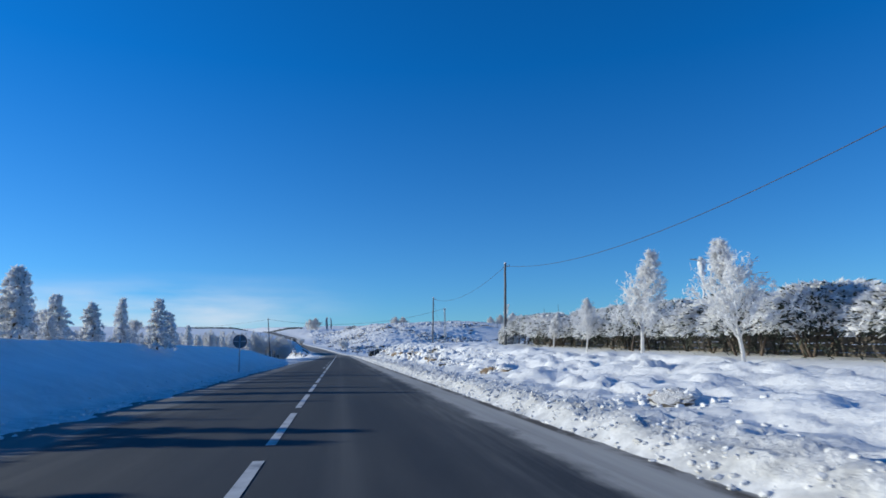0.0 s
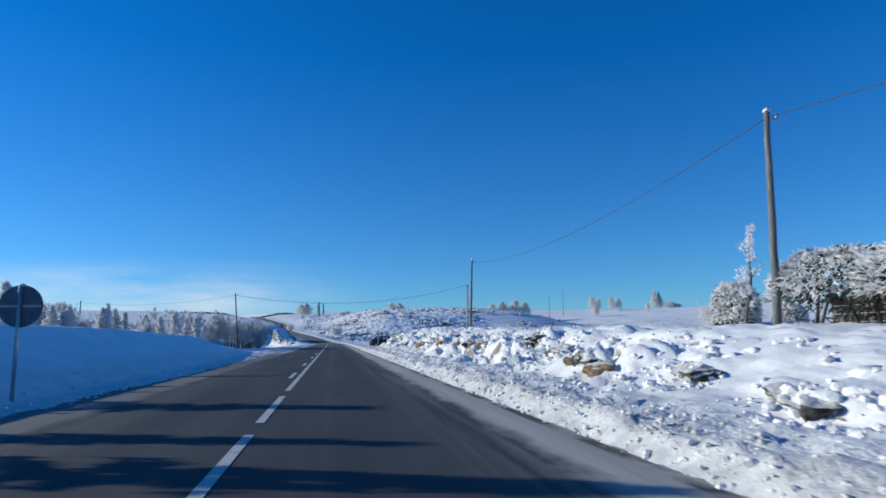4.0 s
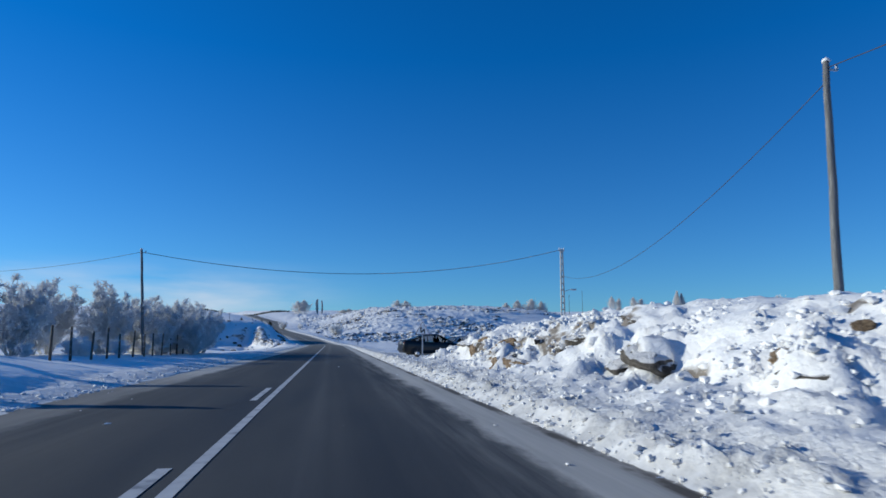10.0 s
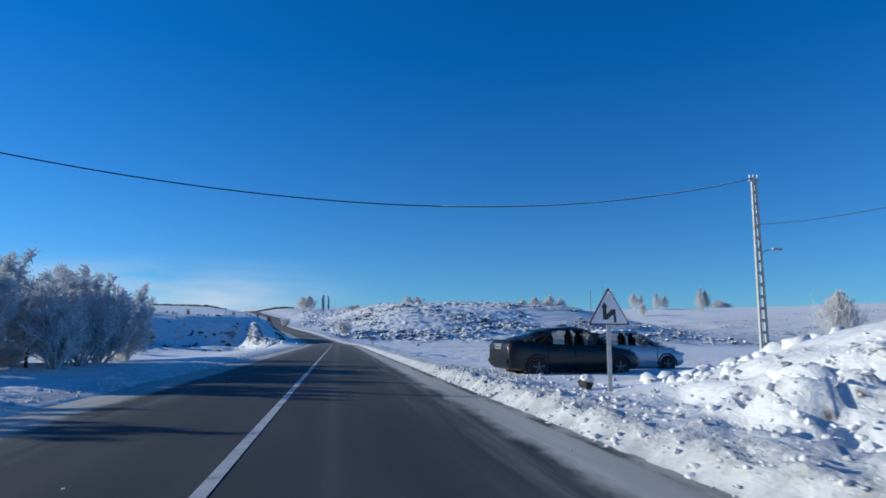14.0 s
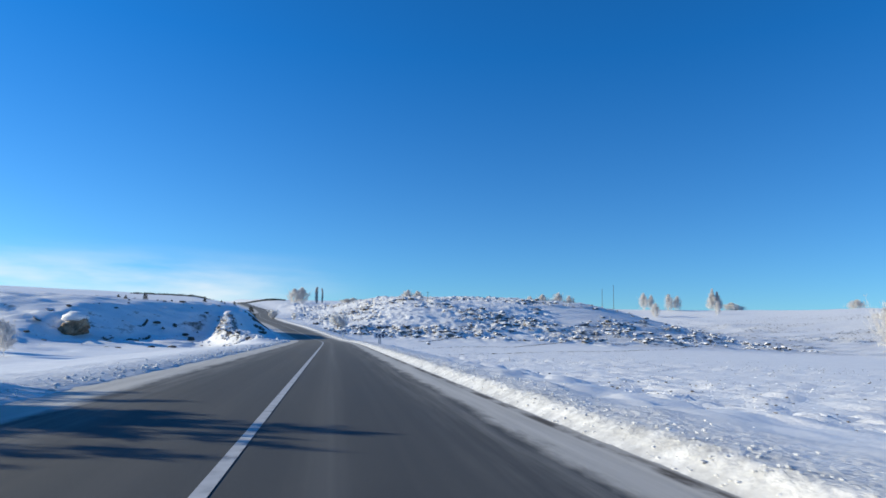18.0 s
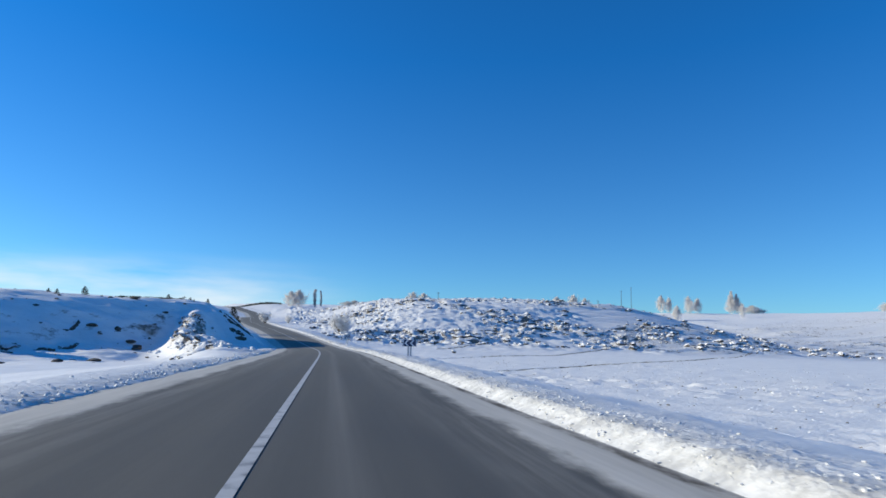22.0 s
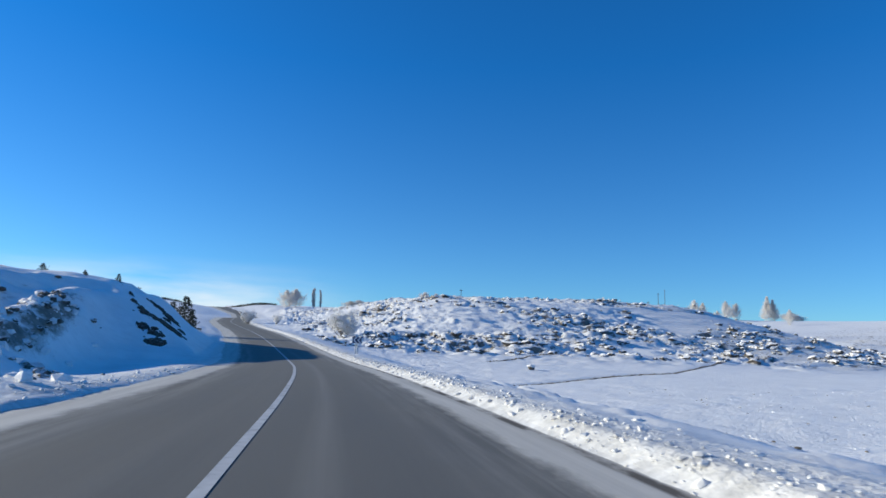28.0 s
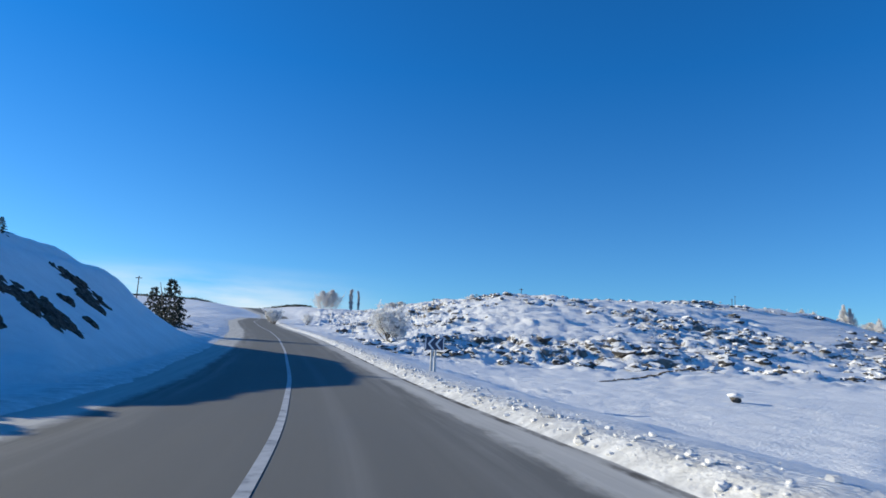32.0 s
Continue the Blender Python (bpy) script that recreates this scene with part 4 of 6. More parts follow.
def laden_shrub(name, h, width, seed, label, needle=None, gap=0.38, count=1100, snow=170, frosting=0.8):
    """A dense evergreen with lumps of snow lying on its branches and a bare, dark foot."""
    rng = random.Random(seed)
    t = thing(name, (0, 0, 0), label, "shrub")
    TV, TF, NV, NF, SV, SF = [], [], [], [], [], []
    for s in range(5):
        a = rng.uniform(0, 6.28)
        p = Vector((math.cos(a), math.sin(a), 0)) * width * rng.uniform(0.05, 0.3) + Vector((0, 0, -0.15))
        tube_part("stem", limb_pts(p, rand_dir(rng, 3.0), h * 0.8, rng, 4, 0.2), [0.05, 0.045, 0.035, 0.025, 0.012], M_TWIG, t, "bare dark stem", 6)

    def shell(lo, hi):
        a, f = rng.uniform(0, 6.28), rng.random()
        z = gap + (1 - gap) * f
        rad = 0.5 * width * (1.0 - 0.55 * max(0, (z - 0.55) / 0.45) ** 2.0) * rng.uniform(lo, hi)
        return Vector((math.cos(a) * rad, math.sin(a) * rad, z * h))
    for _ in range(count):
        p = shell(0.45, 1.05)
        out = Vector((p.x, p.y, 0)).normalized()
        spike(NV, NF, p, (out + rand_dir(rng) * 0.8 + Vector((0, 0, -0.35))).normalized(), rng.uniform(0.16, 0.36), rng.uniform(0.03, 0.06), rng)
    for _ in range(count // 8):
        a, rad = rng.uniform(0, 6.28), width * 0.48 * math.sqrt(rng.random())
        p = Vector((math.cos(a) * rad, math.sin(a) * rad, rng.uniform(0.02, gap) * h))
        spike(NV, NF, p, rand_dir(rng, 0.4), rng.uniform(0.15, 0.4), rng.uniform(0.015, 0.035), rng)
    for _ in range(snow):
        p = shell(0.72, 1.08)
        up = (p.z / h - gap) / (1 - gap)
        if rng.random() > 0.35 + 0.75 * up:
            continue
        lump(SV, SF, p, rng.uniform(0.06, 0.11) + 0.07 * up * rng.random(), rng, 0.75, 0.3)
    for _ in range(int(count * 3.4)):
        p = shell(0.8, 1.12)
        up = (p.z / h - gap) / (1 - gap)
        if rng.random() < frosting + 0.6 * up:
            spike(SV, SF, p, (Vector((p.x, p.y, 0)).normalized() + rand_dir(rng, 0.2) * 0.9).normalized(), rng.uniform(0.12, 0.26), rng.uniform(0.014, 0.034), rng)
    part("needles", mesh_from("needles", NV, NF, needle or M_NEEDLE), None, t, "dark green needles")
    part("snow", mesh_from("snow", SV, SF, M_FROST), None, t, "lumps of snow and rime")
    return t


def frost_conifer(name, h, width, seed, label, snowy=1.0, white=3):
    rng = random.Random(seed)
    t = thing(name, (0, 0, 0), label, "tree")
    TV, TF, NV, NF, SV, SF = [], [], [], [], [], []
    tube(TV, TF, limb_pts(Vector((0, 0, -0.1)), Vector((0, 0, 1)), h, rng, 6, 0.5), [0.022 * h * (1 - 0.9 * i / 6) + 0.006 for i in range(7)], 6)
    n = int(26 + h * 8)
    for i in range(n):
        f = 0.08 + 0.9 * i / n
        az = i * 2.4 + rng.uniform(-0.4, 0.4)
        L = width * 0.5 * (1.0 - f) ** 0.75 * rng.uniform(0.6, 1.2) + 0.08
        d = Vector((math.cos(az), math.sin(az), 0.15)).normalized()
        lp = limb_pts(Vector((0, 0, f * h)), d, L, rng, 4, -0.5)
        tube(TV, TF, lp, [0.012, 0.01, 0.008, 0.006, 0.003], 3)
        for j in range(int(10 + 22 * L)):
            g = rng.uniform(0.15, 1.0)
            k = min(int(g * 4), 3)
            p = lp[k].lerp(lp[k + 1], g * 4 - k)
            dd = (d * 0.6 + rand_dir(rng, -0.1)).normalized()
            if j % 3 == 0 or white < 2:
                for _ in range(3 if white == 0 else 1):
                    spike(NV, NF, p, (dd + rand_dir(rng, 0.1) * 0.6).normalized(), rng.uniform(0.1, 0.2), rng.uniform(0.015, 0.03), rng)
            for _ in range(white):
                spike(SV, SF, p + Vector((0, 0, 0.03)), (dd + rand_dir(rng, 0.35) * 0.5).normalized(), rng.uniform(0.12, 0.27), rng.uniform(0.025, 0.055), rng)
            if rng.random() < snowy * 0.14:
                lump(SV, SF, p + Vector((0, 0, 0.04)), rng.uniform(0.05, 0.11), rng, 0.6)
    part("trunk", mesh_from("trunk", TV, TF, M_BARK, True), None, t)
    part("needles", mesh_from("needles", NV, NF, M_NEEDLE), None, t, "dark green needles")
    if white:
        part("snow", mesh_from("snow", SV, SF, M_FROST), None, t, "snow and rime on the branches")
    return t


def place(kinds, spots, group, sink=0.05, shift=0.0):
    """Sets the first of each kind down and copies it to the other spots: (kind, x, y, scale[, height scale])."""
    used = set()
    for i, s in enumerate(spots):
        k, x, y, sc = s[:4]
        x = x + (shift if y < 92 else 0.0)
        hs = s[4] if len(s) > 4 else sc
        m = pose(x, y, gz(x, y) - sink, 0, 0, (i * 137.5) % 360) @ Matrix.Diagonal((sc, sc, hs, 1))
        src = kinds[k]
        if k in used:
            ob = copy_thing(src, Matrix())
            ob.matrix_basis = m
        else:
            used.add(k)
            src.matrix_basis = m
            ob = src
        tagged(ob, group=group)


# snow-laden hedge behind the bank, and the frosted young trees in front of it
hedge_label = "dense evergreen hedge shrub laden with snow, dark at its foot"
hedge = [laden_shrub("hedge_shrub", 2.1, 2.9, 101 + i, hedge_label) for i in range(3)]
spots = []
for i in range(17):
    y = 40.2 - i * 2.35
    spots.append((i % 3, 11.8 + 0.5 * math.sin(i * 1.7), y, 1.0 + 0.12 * math.sin(i * 2.3), (0.9 if y > 35 else 0.76 if y > 18 else 0.85) + 0.1 * math.sin(i * 3.1)))
for i in range(8):
    spots.append(((i + 1) % 3, 15.3, 38.0 - i * 5.0, 1.25, 1.05))
place(hedge, spots, "hedge shrubs")
young = [frost_tree("frosted_tree", 3.9, 2.5, 201, "slender leafless young tree white with hoar frost", 62, 0.2, 10, size=0.9, pyramid=True, upright=0.95, bark=M_FROST_WARM),
         frost_tree("frosted_tree", 3.7, 2.9, 202, "leafless young tree white with hoar frost beside a hedge", 62, 0.2, 10, size=0.9, pyramid=True, upright=0.95, bark=M_FROST_WARM)]
place(young, [(0, 8.9, 18.75, 0.86), (1, 9.05, 13.9, 0.84), (1, 9.55, 24.9, 0.6), (0, 10.2, 31.0, 0.48)], "frosted young trees")
sapling = frost_tree("frosted_sapling", 2.4, 0.7, 205, "thin frosted sapling beside a wooden pole", 14, 0.2, 4, size=0.8)
place([sapling], [(0, 10.65, 42.3, 1.0, 1.2)], "frosted saplings")
conifers = [frost_conifer("frosted_conifer", 2.9, 1.8, 301, "small conifer whitened by snow on a snowbank"),
            frost_conifer("frosted_conifer", 2.6, 2.1, 302, "broad young conifer covered in rime and snow"),
            frost_conifer("frosted_conifer", 2.3, 1.5, 303, "narrow young conifer covered in rime and snow")]
place(conifers, [(0, -8.1, 36.0, 0.95), (1, -9.1, 42.2, 0.8), (0, -9.1, 22.8, 0.85), (1, -11.1, 30.8, 0.85), (2, -12.0, 48.5, 0.6), (1, -13.0, 55.0, 0.5),
                 (2, -11.6, 62.0, 0.55), (0, -12.5, 71.0, 0.5), (2, -11.4, 78.5, 0.5), (2, -15.5, 40.0, 0.9), (0, -17.5, 27.0, 1.1), (1, -12.6, 13.5, 1.1),
                 (0, -11.2, 86.5, 0.65), (2, -12.2, 81.5, 0.6), (2, -10.6, 90.5, 0.6), (1, -17.0, 64.0, 0.6), (0, -20.0, 48.0, 1.1), (2, -9.9, 27.5, 0.45),
                 (2, -10.6, 18.0, 0.6), (1, -11.4, 5.0, 1.1), (2, -10.3, 8.5, 0.8), (0, -12.5, -2.0, 1.2), (2, -10.4, 57.0, 0.45), (1, -10.8, 66.5, 0.45),
                 (0, -11.6, 75.4, 0.55), (2, -11.0, 68.8, 0.6), (0, -10.8, 66.3, 0.5), (2, -11.0, 65.0, 0.6), (1, -13.0, 84.0, 0.6), (0, -13.0, 89.0, 0.6), (1, -17.0, 76.0, 0.6), (2, -14.5, 70.0, 0.6),
                 (0, -20.0, 60.0, 0.7), (1, -17.0, 50.0, 0.6), (2, -15.0, 34.0, 1.0), (1, -18.0, 20.0, 1.1), (0, -14.5, 45.0, 0.8)],
      "frosted conifers on the snowbank", 0.05, -1.9)
conifers_slim = [frost_conifer("frosted_conifer", 2.6, 1.5, 305 + i, "slim young conifer thick with rime and snow on a snowbank", 1.4) for i in range(2)]
dark = [laden_shrub("snowy_evergreen", 2.2, 2.0, 311, "dark evergreen shrub with lumps of snow", gap=0.12, count=1500, snow=110, frosting=0.1),
        laden_shrub("snowy_evergreen", 2.0, 2.3, 312, "rounded evergreen shrub thick with snow", gap=0.12, count=1300, snow=300)]
place(dark, [(1, 11.2, 43.5, 0.5, 0.66), (0, 15.2, 50.0, 0.4), (1, 17.6, 49.4, 0.5)], "snowy evergreens beyond the hedge")

# frosted thicket behind the wire fence, and woods beyond the snowbank
thicket = [frost_tree("frosted_thicket", 3.4, 3.2, 401, "many-stemmed leafless shrub thick with hoar frost", 150, 0.06, 7, M_RIME_GREY, stems=12, size=1.2, bark=M_FROST_WARM),
           frost_tree("frosted_thicket", 3.1, 3.4, 402, "spreading many-stemmed shrub thick with hoar frost", 150, 0.06, 7, M_RIME_GREY, stems=13, size=1.2, bark=M_FROST_WARM)]
place(thicket, [(k, x - (3.2 if y < 108.5 else 0.0), y, sc, sc * (1.1 if 97 < y < 131 else 1.0)) for k, x, y, sc in ((0, -13.4, 96.0, 1.05), (1, -14.6, 99.5, 1.25), (0, -13.4, 102.4, 1.2), (1, -13.8, 105.6, 1.25), (0, -14.4, 109.0, 1.3), (1, -13.4, 112.0, 1.15),
                (0, -13.2, 115.3, 1.15), (1, -12.2, 118.6, 1.1), (0, -17.0, 103.0, 1.3), (1, -18.0, 110.0, 1.35), (0, -16.5, 116.5, 1.15), (1, -13.6, 92.4, 0.8),
                (0, -19.5, 96.5, 1.2), (0, -12.6, 124.6, 1.0), (1, -12.8, 127.4, 0.85), (0, -14.6, 124.0, 1.0), (1, -9.6, 112.6, 1.0), (0, -10.2, 116.2, 1.1), (1, -10.6, 119.4, 1.2), (0, -15.4, 121.0, 1.2), (1, -11.6, 125.8, 1.15), (0, -12.6, 128.6, 0.9), (1, -14.4, 130.0, 0.9), (0, -11.6, 110.6, 1.1), (1, -12.6, 114.0, 1.15), (0, -11.4, 117.4, 1.1), (1, -14.2, 118.0, 1.2))], "frosted thicket")
low = [frost_tree("frosted_bush", 1.5, 2.6, 405 + i, "low frosted bush filling the foot of a thicket", 60, 0.0, 9, stems=7, size=1.0, bark=M_FROST_WARM) for i in range(2)]
place(low, [(i % 2, -12.0 - 0.9 * (i % 3), 94.0 + i * 1.75, 0.6 + 0.15 * math.sin(i * 2.1)) for i in range(15)], "frosted bushes under the thicket")
crest_spots = []
for i in range(58):
    y = 6.0 + 1.5 * i + 0.6 * math.sin(i * 2.7)
    crest_spots.append((i % 2, -13.8 - 1.6 * (i % 4) - 0.7 * math.sin(i * 1.3), y, 0.62 + 0.22 * math.sin(i * 3.7) + (0.1 if y > 60 else 0.0)))
place(low, crest_spots, "frosted bushes along the snowbank")
place(conifers_slim, [(i % 2, -11.9 - 0.9 * abs(math.sin(i * 2.2)), y, (0.5 if 40 < y < 78 else 0.8) + 0.1 * math.sin(i * 1.9), (0.5 if 40 < y < 78 else 0.9) + 0.15 * math.sin(i * 2.9)) for i, y in
                      enumerate((9.0, 14.2, 20.2, 26.0, 33.5, 39.0, 46.2, 52.6, 59.6, 65.0, 70.2, 76.0, 81.0, 86.0))], "slim conifers on the snowbank")
woods = [frost_tree("frosted_bare_tree", 5.0, 4.2, 411, "leafless tree pale with hoar frost in distant woods", 60, 0.15, 7, M_FROST_PALE, size=2.2, bark=M_FROST_WARM),
         frost_tree("frosted_bare_tree", 4.2, 4.6, 412, "spreading leafless tree pale with hoar frost", 80, 0.1, 7, M_FROST_PALE, stems=9, size=2.2, bark=M_FROST_WARM)]
rng = random.Random(9)
spots = []
for i in range(112):
    x = -19 - 40 * rng.random() ** 1.3
    y = 12 + (1.0 * i if i < 60 else 60 + 1.7 * (i - 60)) + rng.uniform(-4, 4)
    spots.append((i % 2, x, y, rng.uniform(0.6, 0.85) if y < 48 else rng.uniform(0.4, 0.6)))
    if 84 < y < 140:
        spots[-1] = (i % 2, x - 18, y, 0.7)
place(woods, spots, "frosted woods")

# pale trees on the skyline
sky_trees = [frost_tree("skyline_tree", 9.0, 14.0, 421, "round leafless tree pale with frost on the skyline", 110, 0.0, 6, M_FROST_PALE, upright=0.55, size=3.6, pyramid=True, bark=M_FROST_WARM),
             frost_tree("skyline_tree", 9.0, 6.5, 422, "tall leafless tree pale with frost on the skyline", 90, 0.0, 6, M_FROST_PALE, upright=0.9, size=3.4, pyramid=True, bark=M_FROST_WARM)]
place(sky_trees, [(0, -21.5, 470, 0.75, 0.95), (0, -17.5, 474, 0.7, 1.0), (0, 5.0, 412, 0.5, 0.3), (0, 9.0, 412, 0.5, 0.34), (0, 38.0, 450, 0.7, 0.95), (0, 43.5, 452, 0.75, 1.0), (0, 113.0, 470, 0.8, 1.3), (0, 156.0, 269.0, 1.05, 2.1), (0, 161.0, 271.0, 0.9, 1.9), (0, 191, 470, 0.5, 1.05), (0, 232, 470, 0.35, 1.0),
                  (0, 121.0, 470, 0.9, 1.5), (0, 129.0, 471, 0.9, 1.7), (0, 137.0, 471, 0.8, 1.55), (0, 211, 523, 0.6, 1.35), (0, 217, 525, 0.45, 1.2), (0, 220, 505, 0.55, 1.3), (0, 226, 506, 0.5, 1.15),
                  (1, 286, 559, 1.4, 1.95), (1, 292, 560, 1.2, 1.7), (0, 296, 552, 1.0, 0.75), (0, 303, 552, 0.9, 0.55), (0, 330, 470, 1.0, 0.8), (0, 205, 300, 0.6, 0.5)], "skyline trees", 1.2)
poplar = frost_tree("dark_poplar", 9.5, 2.6, 431, "narrow grey columnar tree on the skyline", 60, 0.06, 6, M_POPLAR, upright=2.6, size=4.0)
place([poplar], [(0, -9.8, 470, 0.95, 0.98), (0, -6.6, 472, 0.6, 0.9)], "dark columnar trees", 0.4)
# the big frosted bush in the bend and small growth near it
bend = frost_tree("frosted_bush", 4.6, 6.0, 441, "large rounded bush white with hoar frost beside the bend", 110, 0.1, 5, stems=12, size=2.2)
place([bend], [(0, 1.2, 272, 1.2, 0.95), (0, -19.0, 322, 0.75), (0, -12.5, 318, 0.5)], "frosted bushes by the bend", 0.2)
bank_fir = frost_conifer("bank_evergreen", 2.7, 2.5, 451, "dark green evergreen bush with almost no snow on a snowy bank", 0.0, 0)
place([bank_fir], [(0, -18.0, 257.0, 1.6, 1.55), (0, -19.8, 258.2, 1.2, 1.3), (0, -17.0, 255.4, 1.1, 0.9), (0, -16.4, 252.6, 0.6, 0.5), (0, -23.5, 272.0, 0.6), (0, -36.0, 262.0, 0.9), (0, -29.3, 219.0, 0.55, 0.5),
                   (0, -27.6, 219.6, 0.4, 0.28), (0, -25.8, 221.0, 0.35, 0.25), (0, -22.1, 227.7, 0.5, 0.4), (0, -23.6, 226.0, 0.3), (0, -19.6, 229.0, 0.32), (0, -17.6, 230.5, 0.36, 0.34), (0, -31.5, 217.0, 0.35),
                   (0, -33.0, 218.5, 0.4), (0, -18.6, 226.5, 0.22)], "evergreens on the bank", 0.3)


# ---- signs ----
def ring_face(bm, pts, z0, z1):
    """A flat plate with the outline pts in its own plane, from depth z0 to z1."""
    a = [bm.verts.new((p[0], z0, p[1])) for p in pts]
    b = [bm.verts.new((p[0], z1, p[1])) for p in pts]
    n = len(pts)
    bm.faces.new(a)
    bm.faces.new(list(reversed(b)))
    for i in range(n):
        bm.faces.new((a[i], b[i], b[(i + 1) % n], a[(i + 1) % n]))
    bmesh.ops.recalc_face_normals(bm, faces=bm.faces[:])


def plate(name, pts, z0, z1, mat, parent, label=""):
    bm = bmesh.new()
    ring_face(bm, pts, z0, z1)
    return part(name, bm, mat, parent, label)


def circle(r, n=40, cx=0.0, cz=0.0):
    return [(cx + r * math.cos(2 * math.pi * i / n), cz + r * math.sin(2 * math.pi * i / n)) for i in range(n)]


def rounded_triangle(side, r):
    R = side / math.sqrt(3)
    out = []
    for k in range(3):
        a = math.pi / 2 + k * 2 * math.pi / 3
        c = ((R - 2 * r) * math.cos(a), (R - 2 * r) * math.sin(a))
        for j in range(7):
            b = a - math.pi / 3 + j * math.pi / 9
            out.append((c[0] + r * math.cos(b), c[1] + r * math.sin(b)))
    return out


# round sign that faces the other way
zb = gz(-6.5, 41.0)
t = thing("round_road_sign", (-6.5, 41.0, zb - 0.1), "round road sign showing its grey back on a post", "road sign", "", -4)
h = 1.93 - zb + 0.1
plate("panel", circle(0.43), 0.0, -0.02, M_SIGN_BACK, t, "dark grey metal back")
t.children[0].location.z = h
bm = bmesh.new()
box(bm, (0, -0.035, h), (0.8, 0.025, 0.045), bevel=0.006)
part("rail", bm, M_STEEL, t, "pale bracing rail")
tube_part("post", [(0, -0.06, 0), (0, -0.06, h + 0.4)], 0.038, M_STEEL, t)
V, F = [], []
lump(V, F, (0, -0.03, h + 0.43), 0.08, random.Random(3), 0.5)
part("snow_cap", mesh_from("snow_cap", V, F, M_DRIFT, True), None, t, "small cap of snow")

# warning triangle for a double bend
zb = gz(4.93, 101.0)
t = thing("warning_sign", (4.93, 101.0, zb - 0.1), "triangular warning sign with red border and black double bend arrow", "road sign", "", -3)
S = 0.84
cz = 2.19 - zb + 0.1 - S / math.sqrt(3) + 0.02
for nm, sz, z0, z1, mat, lb in (("backing", S + 0.015, 0.03, 0.012, M_SIGN_BACK, ""), ("border", S, 0.012, 0.0, M_SIGN_RED, "red border"), ("face", S - 0.075, 0.0, -0.006, M_SIGN_WHITE, "white face")):
    ob = plate(nm, rounded_triangle(sz, 0.028), z0, z1, mat, t, lb)
    ob.location.z = cz
arrow = [(-0.16, 0.12), (-0.095, 0.23), (-0.03, 0.12), (-0.058, 0.12), (-0.058, -0.01), (0.05, 0.085), (0.125, 0.085), (0.14, -0.17), (0.09, -0.17), (0.078, -0.015), (-0.035, -0.115), (-0.13, -0.115), (-0.13, 0.12)]
plate("arrow", [(x, z - 0.0) for x, z in arrow], -0.006, -0.01, M_SIGN_BLACK, t, "black bent arrow").location.z = cz - 0.03
bm = bmesh.new()
box(bm, (0, 0.06, (cz + 0.25) / 2), (0.08, 0.05, cz + 0.25), bevel=0.008)
part("post", bm, M_STEEL, t, "galvanised square post")
V, F = [], []
for k in range(5):
    lump(V, F, (0.1 - k * 0.03, 0.0, cz + S / math.sqrt(3) - 0.06 - abs(k - 2) * 0.05), 0.035, random.Random(k), 0.7)
part("snow_rim", mesh_from("snow_rim", V, F, M_DRIFT, True), None, t, "snow clinging to the top")


def chevron_sign(x, y, w, hgt, low, turn, label, n=2):
    zb = gz(x, y)
    t = thing("chevron_sign", (x, y, zb - 0.1), label, "road sign", "chevron signs", turn)
    c = low + 0.1 + hgt / 2
    bm = bmesh.new()
    box(bm, (0, 0.012, c), (w, 0.024, hgt), bevel=0.006)
    part("panel", bm, M_SIGN_BLUE, t, "dark blue panel")
    s = hgt * 0.5 - 0.02
    bar = w * 0.12
    for k in range(n):
        x0 = -w * 0.36 + k * w * 0.38
        pts = [(x0, 0), (x0 + s * 0.95, s), (x0 + s * 0.95 + bar, s), (x0 + bar, 0), (x0 + s * 0.95 + bar, -s), (x0 + s * 0.95, -s)]
        bm = bmesh.new()
        for q in ((0, 1, 2, 3), (0, 3, 4, 5)):
            ring_face(bm, [pts[i] for i in q], -0.001, -0.005)
        ob = part("chevron", bm, M_SIGN_WHITE, t, "white arrowhead pointing to the bend")
        ob.location.z = c
    for sx in (-1, 1):
        bm = bmesh.new()
        box(bm, (sx * (w / 2 - 0.035), -0.003, c), (0.05, 0.006, hgt - 0.03))
        part("edge_strip", bm, M_SIGN_WHITE, t, "white edge strip")
    for sx in (-0.08, 0.08):
        bm = bmesh.new()
        box(bm, (sx, 0.055, (low + hgt + 0.1) / 2), (0.1, 0.05, low + hgt + 0.1), bevel=0.008)
        part("post", bm, M_STEEL, t, "galvanised post")
    return t


chevron_sign(4.43, 179.7, 0.92, 0.42, 0.62, -4, "dark blue chevron sign with white arrowheads on galvanised posts")
chevron_sign(1.55, 226.5, 0.9, 0.48, 0.85, 24, "dark blue chevron sign in the snow beside the bend")
chevron_sign(-3.3, 286.0, 0.9, 0.48, 0.8, 35, "small far chevron sign on the outside of the bend")

# ---- fence ----
t = thing("wire_fence", (-10.6, 92.0, 0), "wire fence with dark wooden posts in front of frosted shrubs", "fence")
posts = []
for i in range(14):
    y = 92.0 + i * 2.15
    x = -10.6 - 0.05 * math.sin(i * 1.9) - 0.03 * i
    z = gz(x, y)
    hp = 1.35 + 0.12 * math.sin(i * 2.7)
    posts.append((x + 10.6, y - 92.0, z, hp))
    lean = 0.05 * math.sin(i * 4.1)
    tube_part("post", [(x + 10.6, y - 92.0, z - 0.2), (x + 10.6 + lean, y - 92.0, z + hp)], [0.055, 0.045], M_WOOD_DARK, t)
for k in range(4):
    tube_part("wire", [(p[0] + 0.05, p[1], p[2] + 0.25 + k * 0.32) for p in posts], 0.006, M_FROST, t, "frosted wire strand", sides=4)

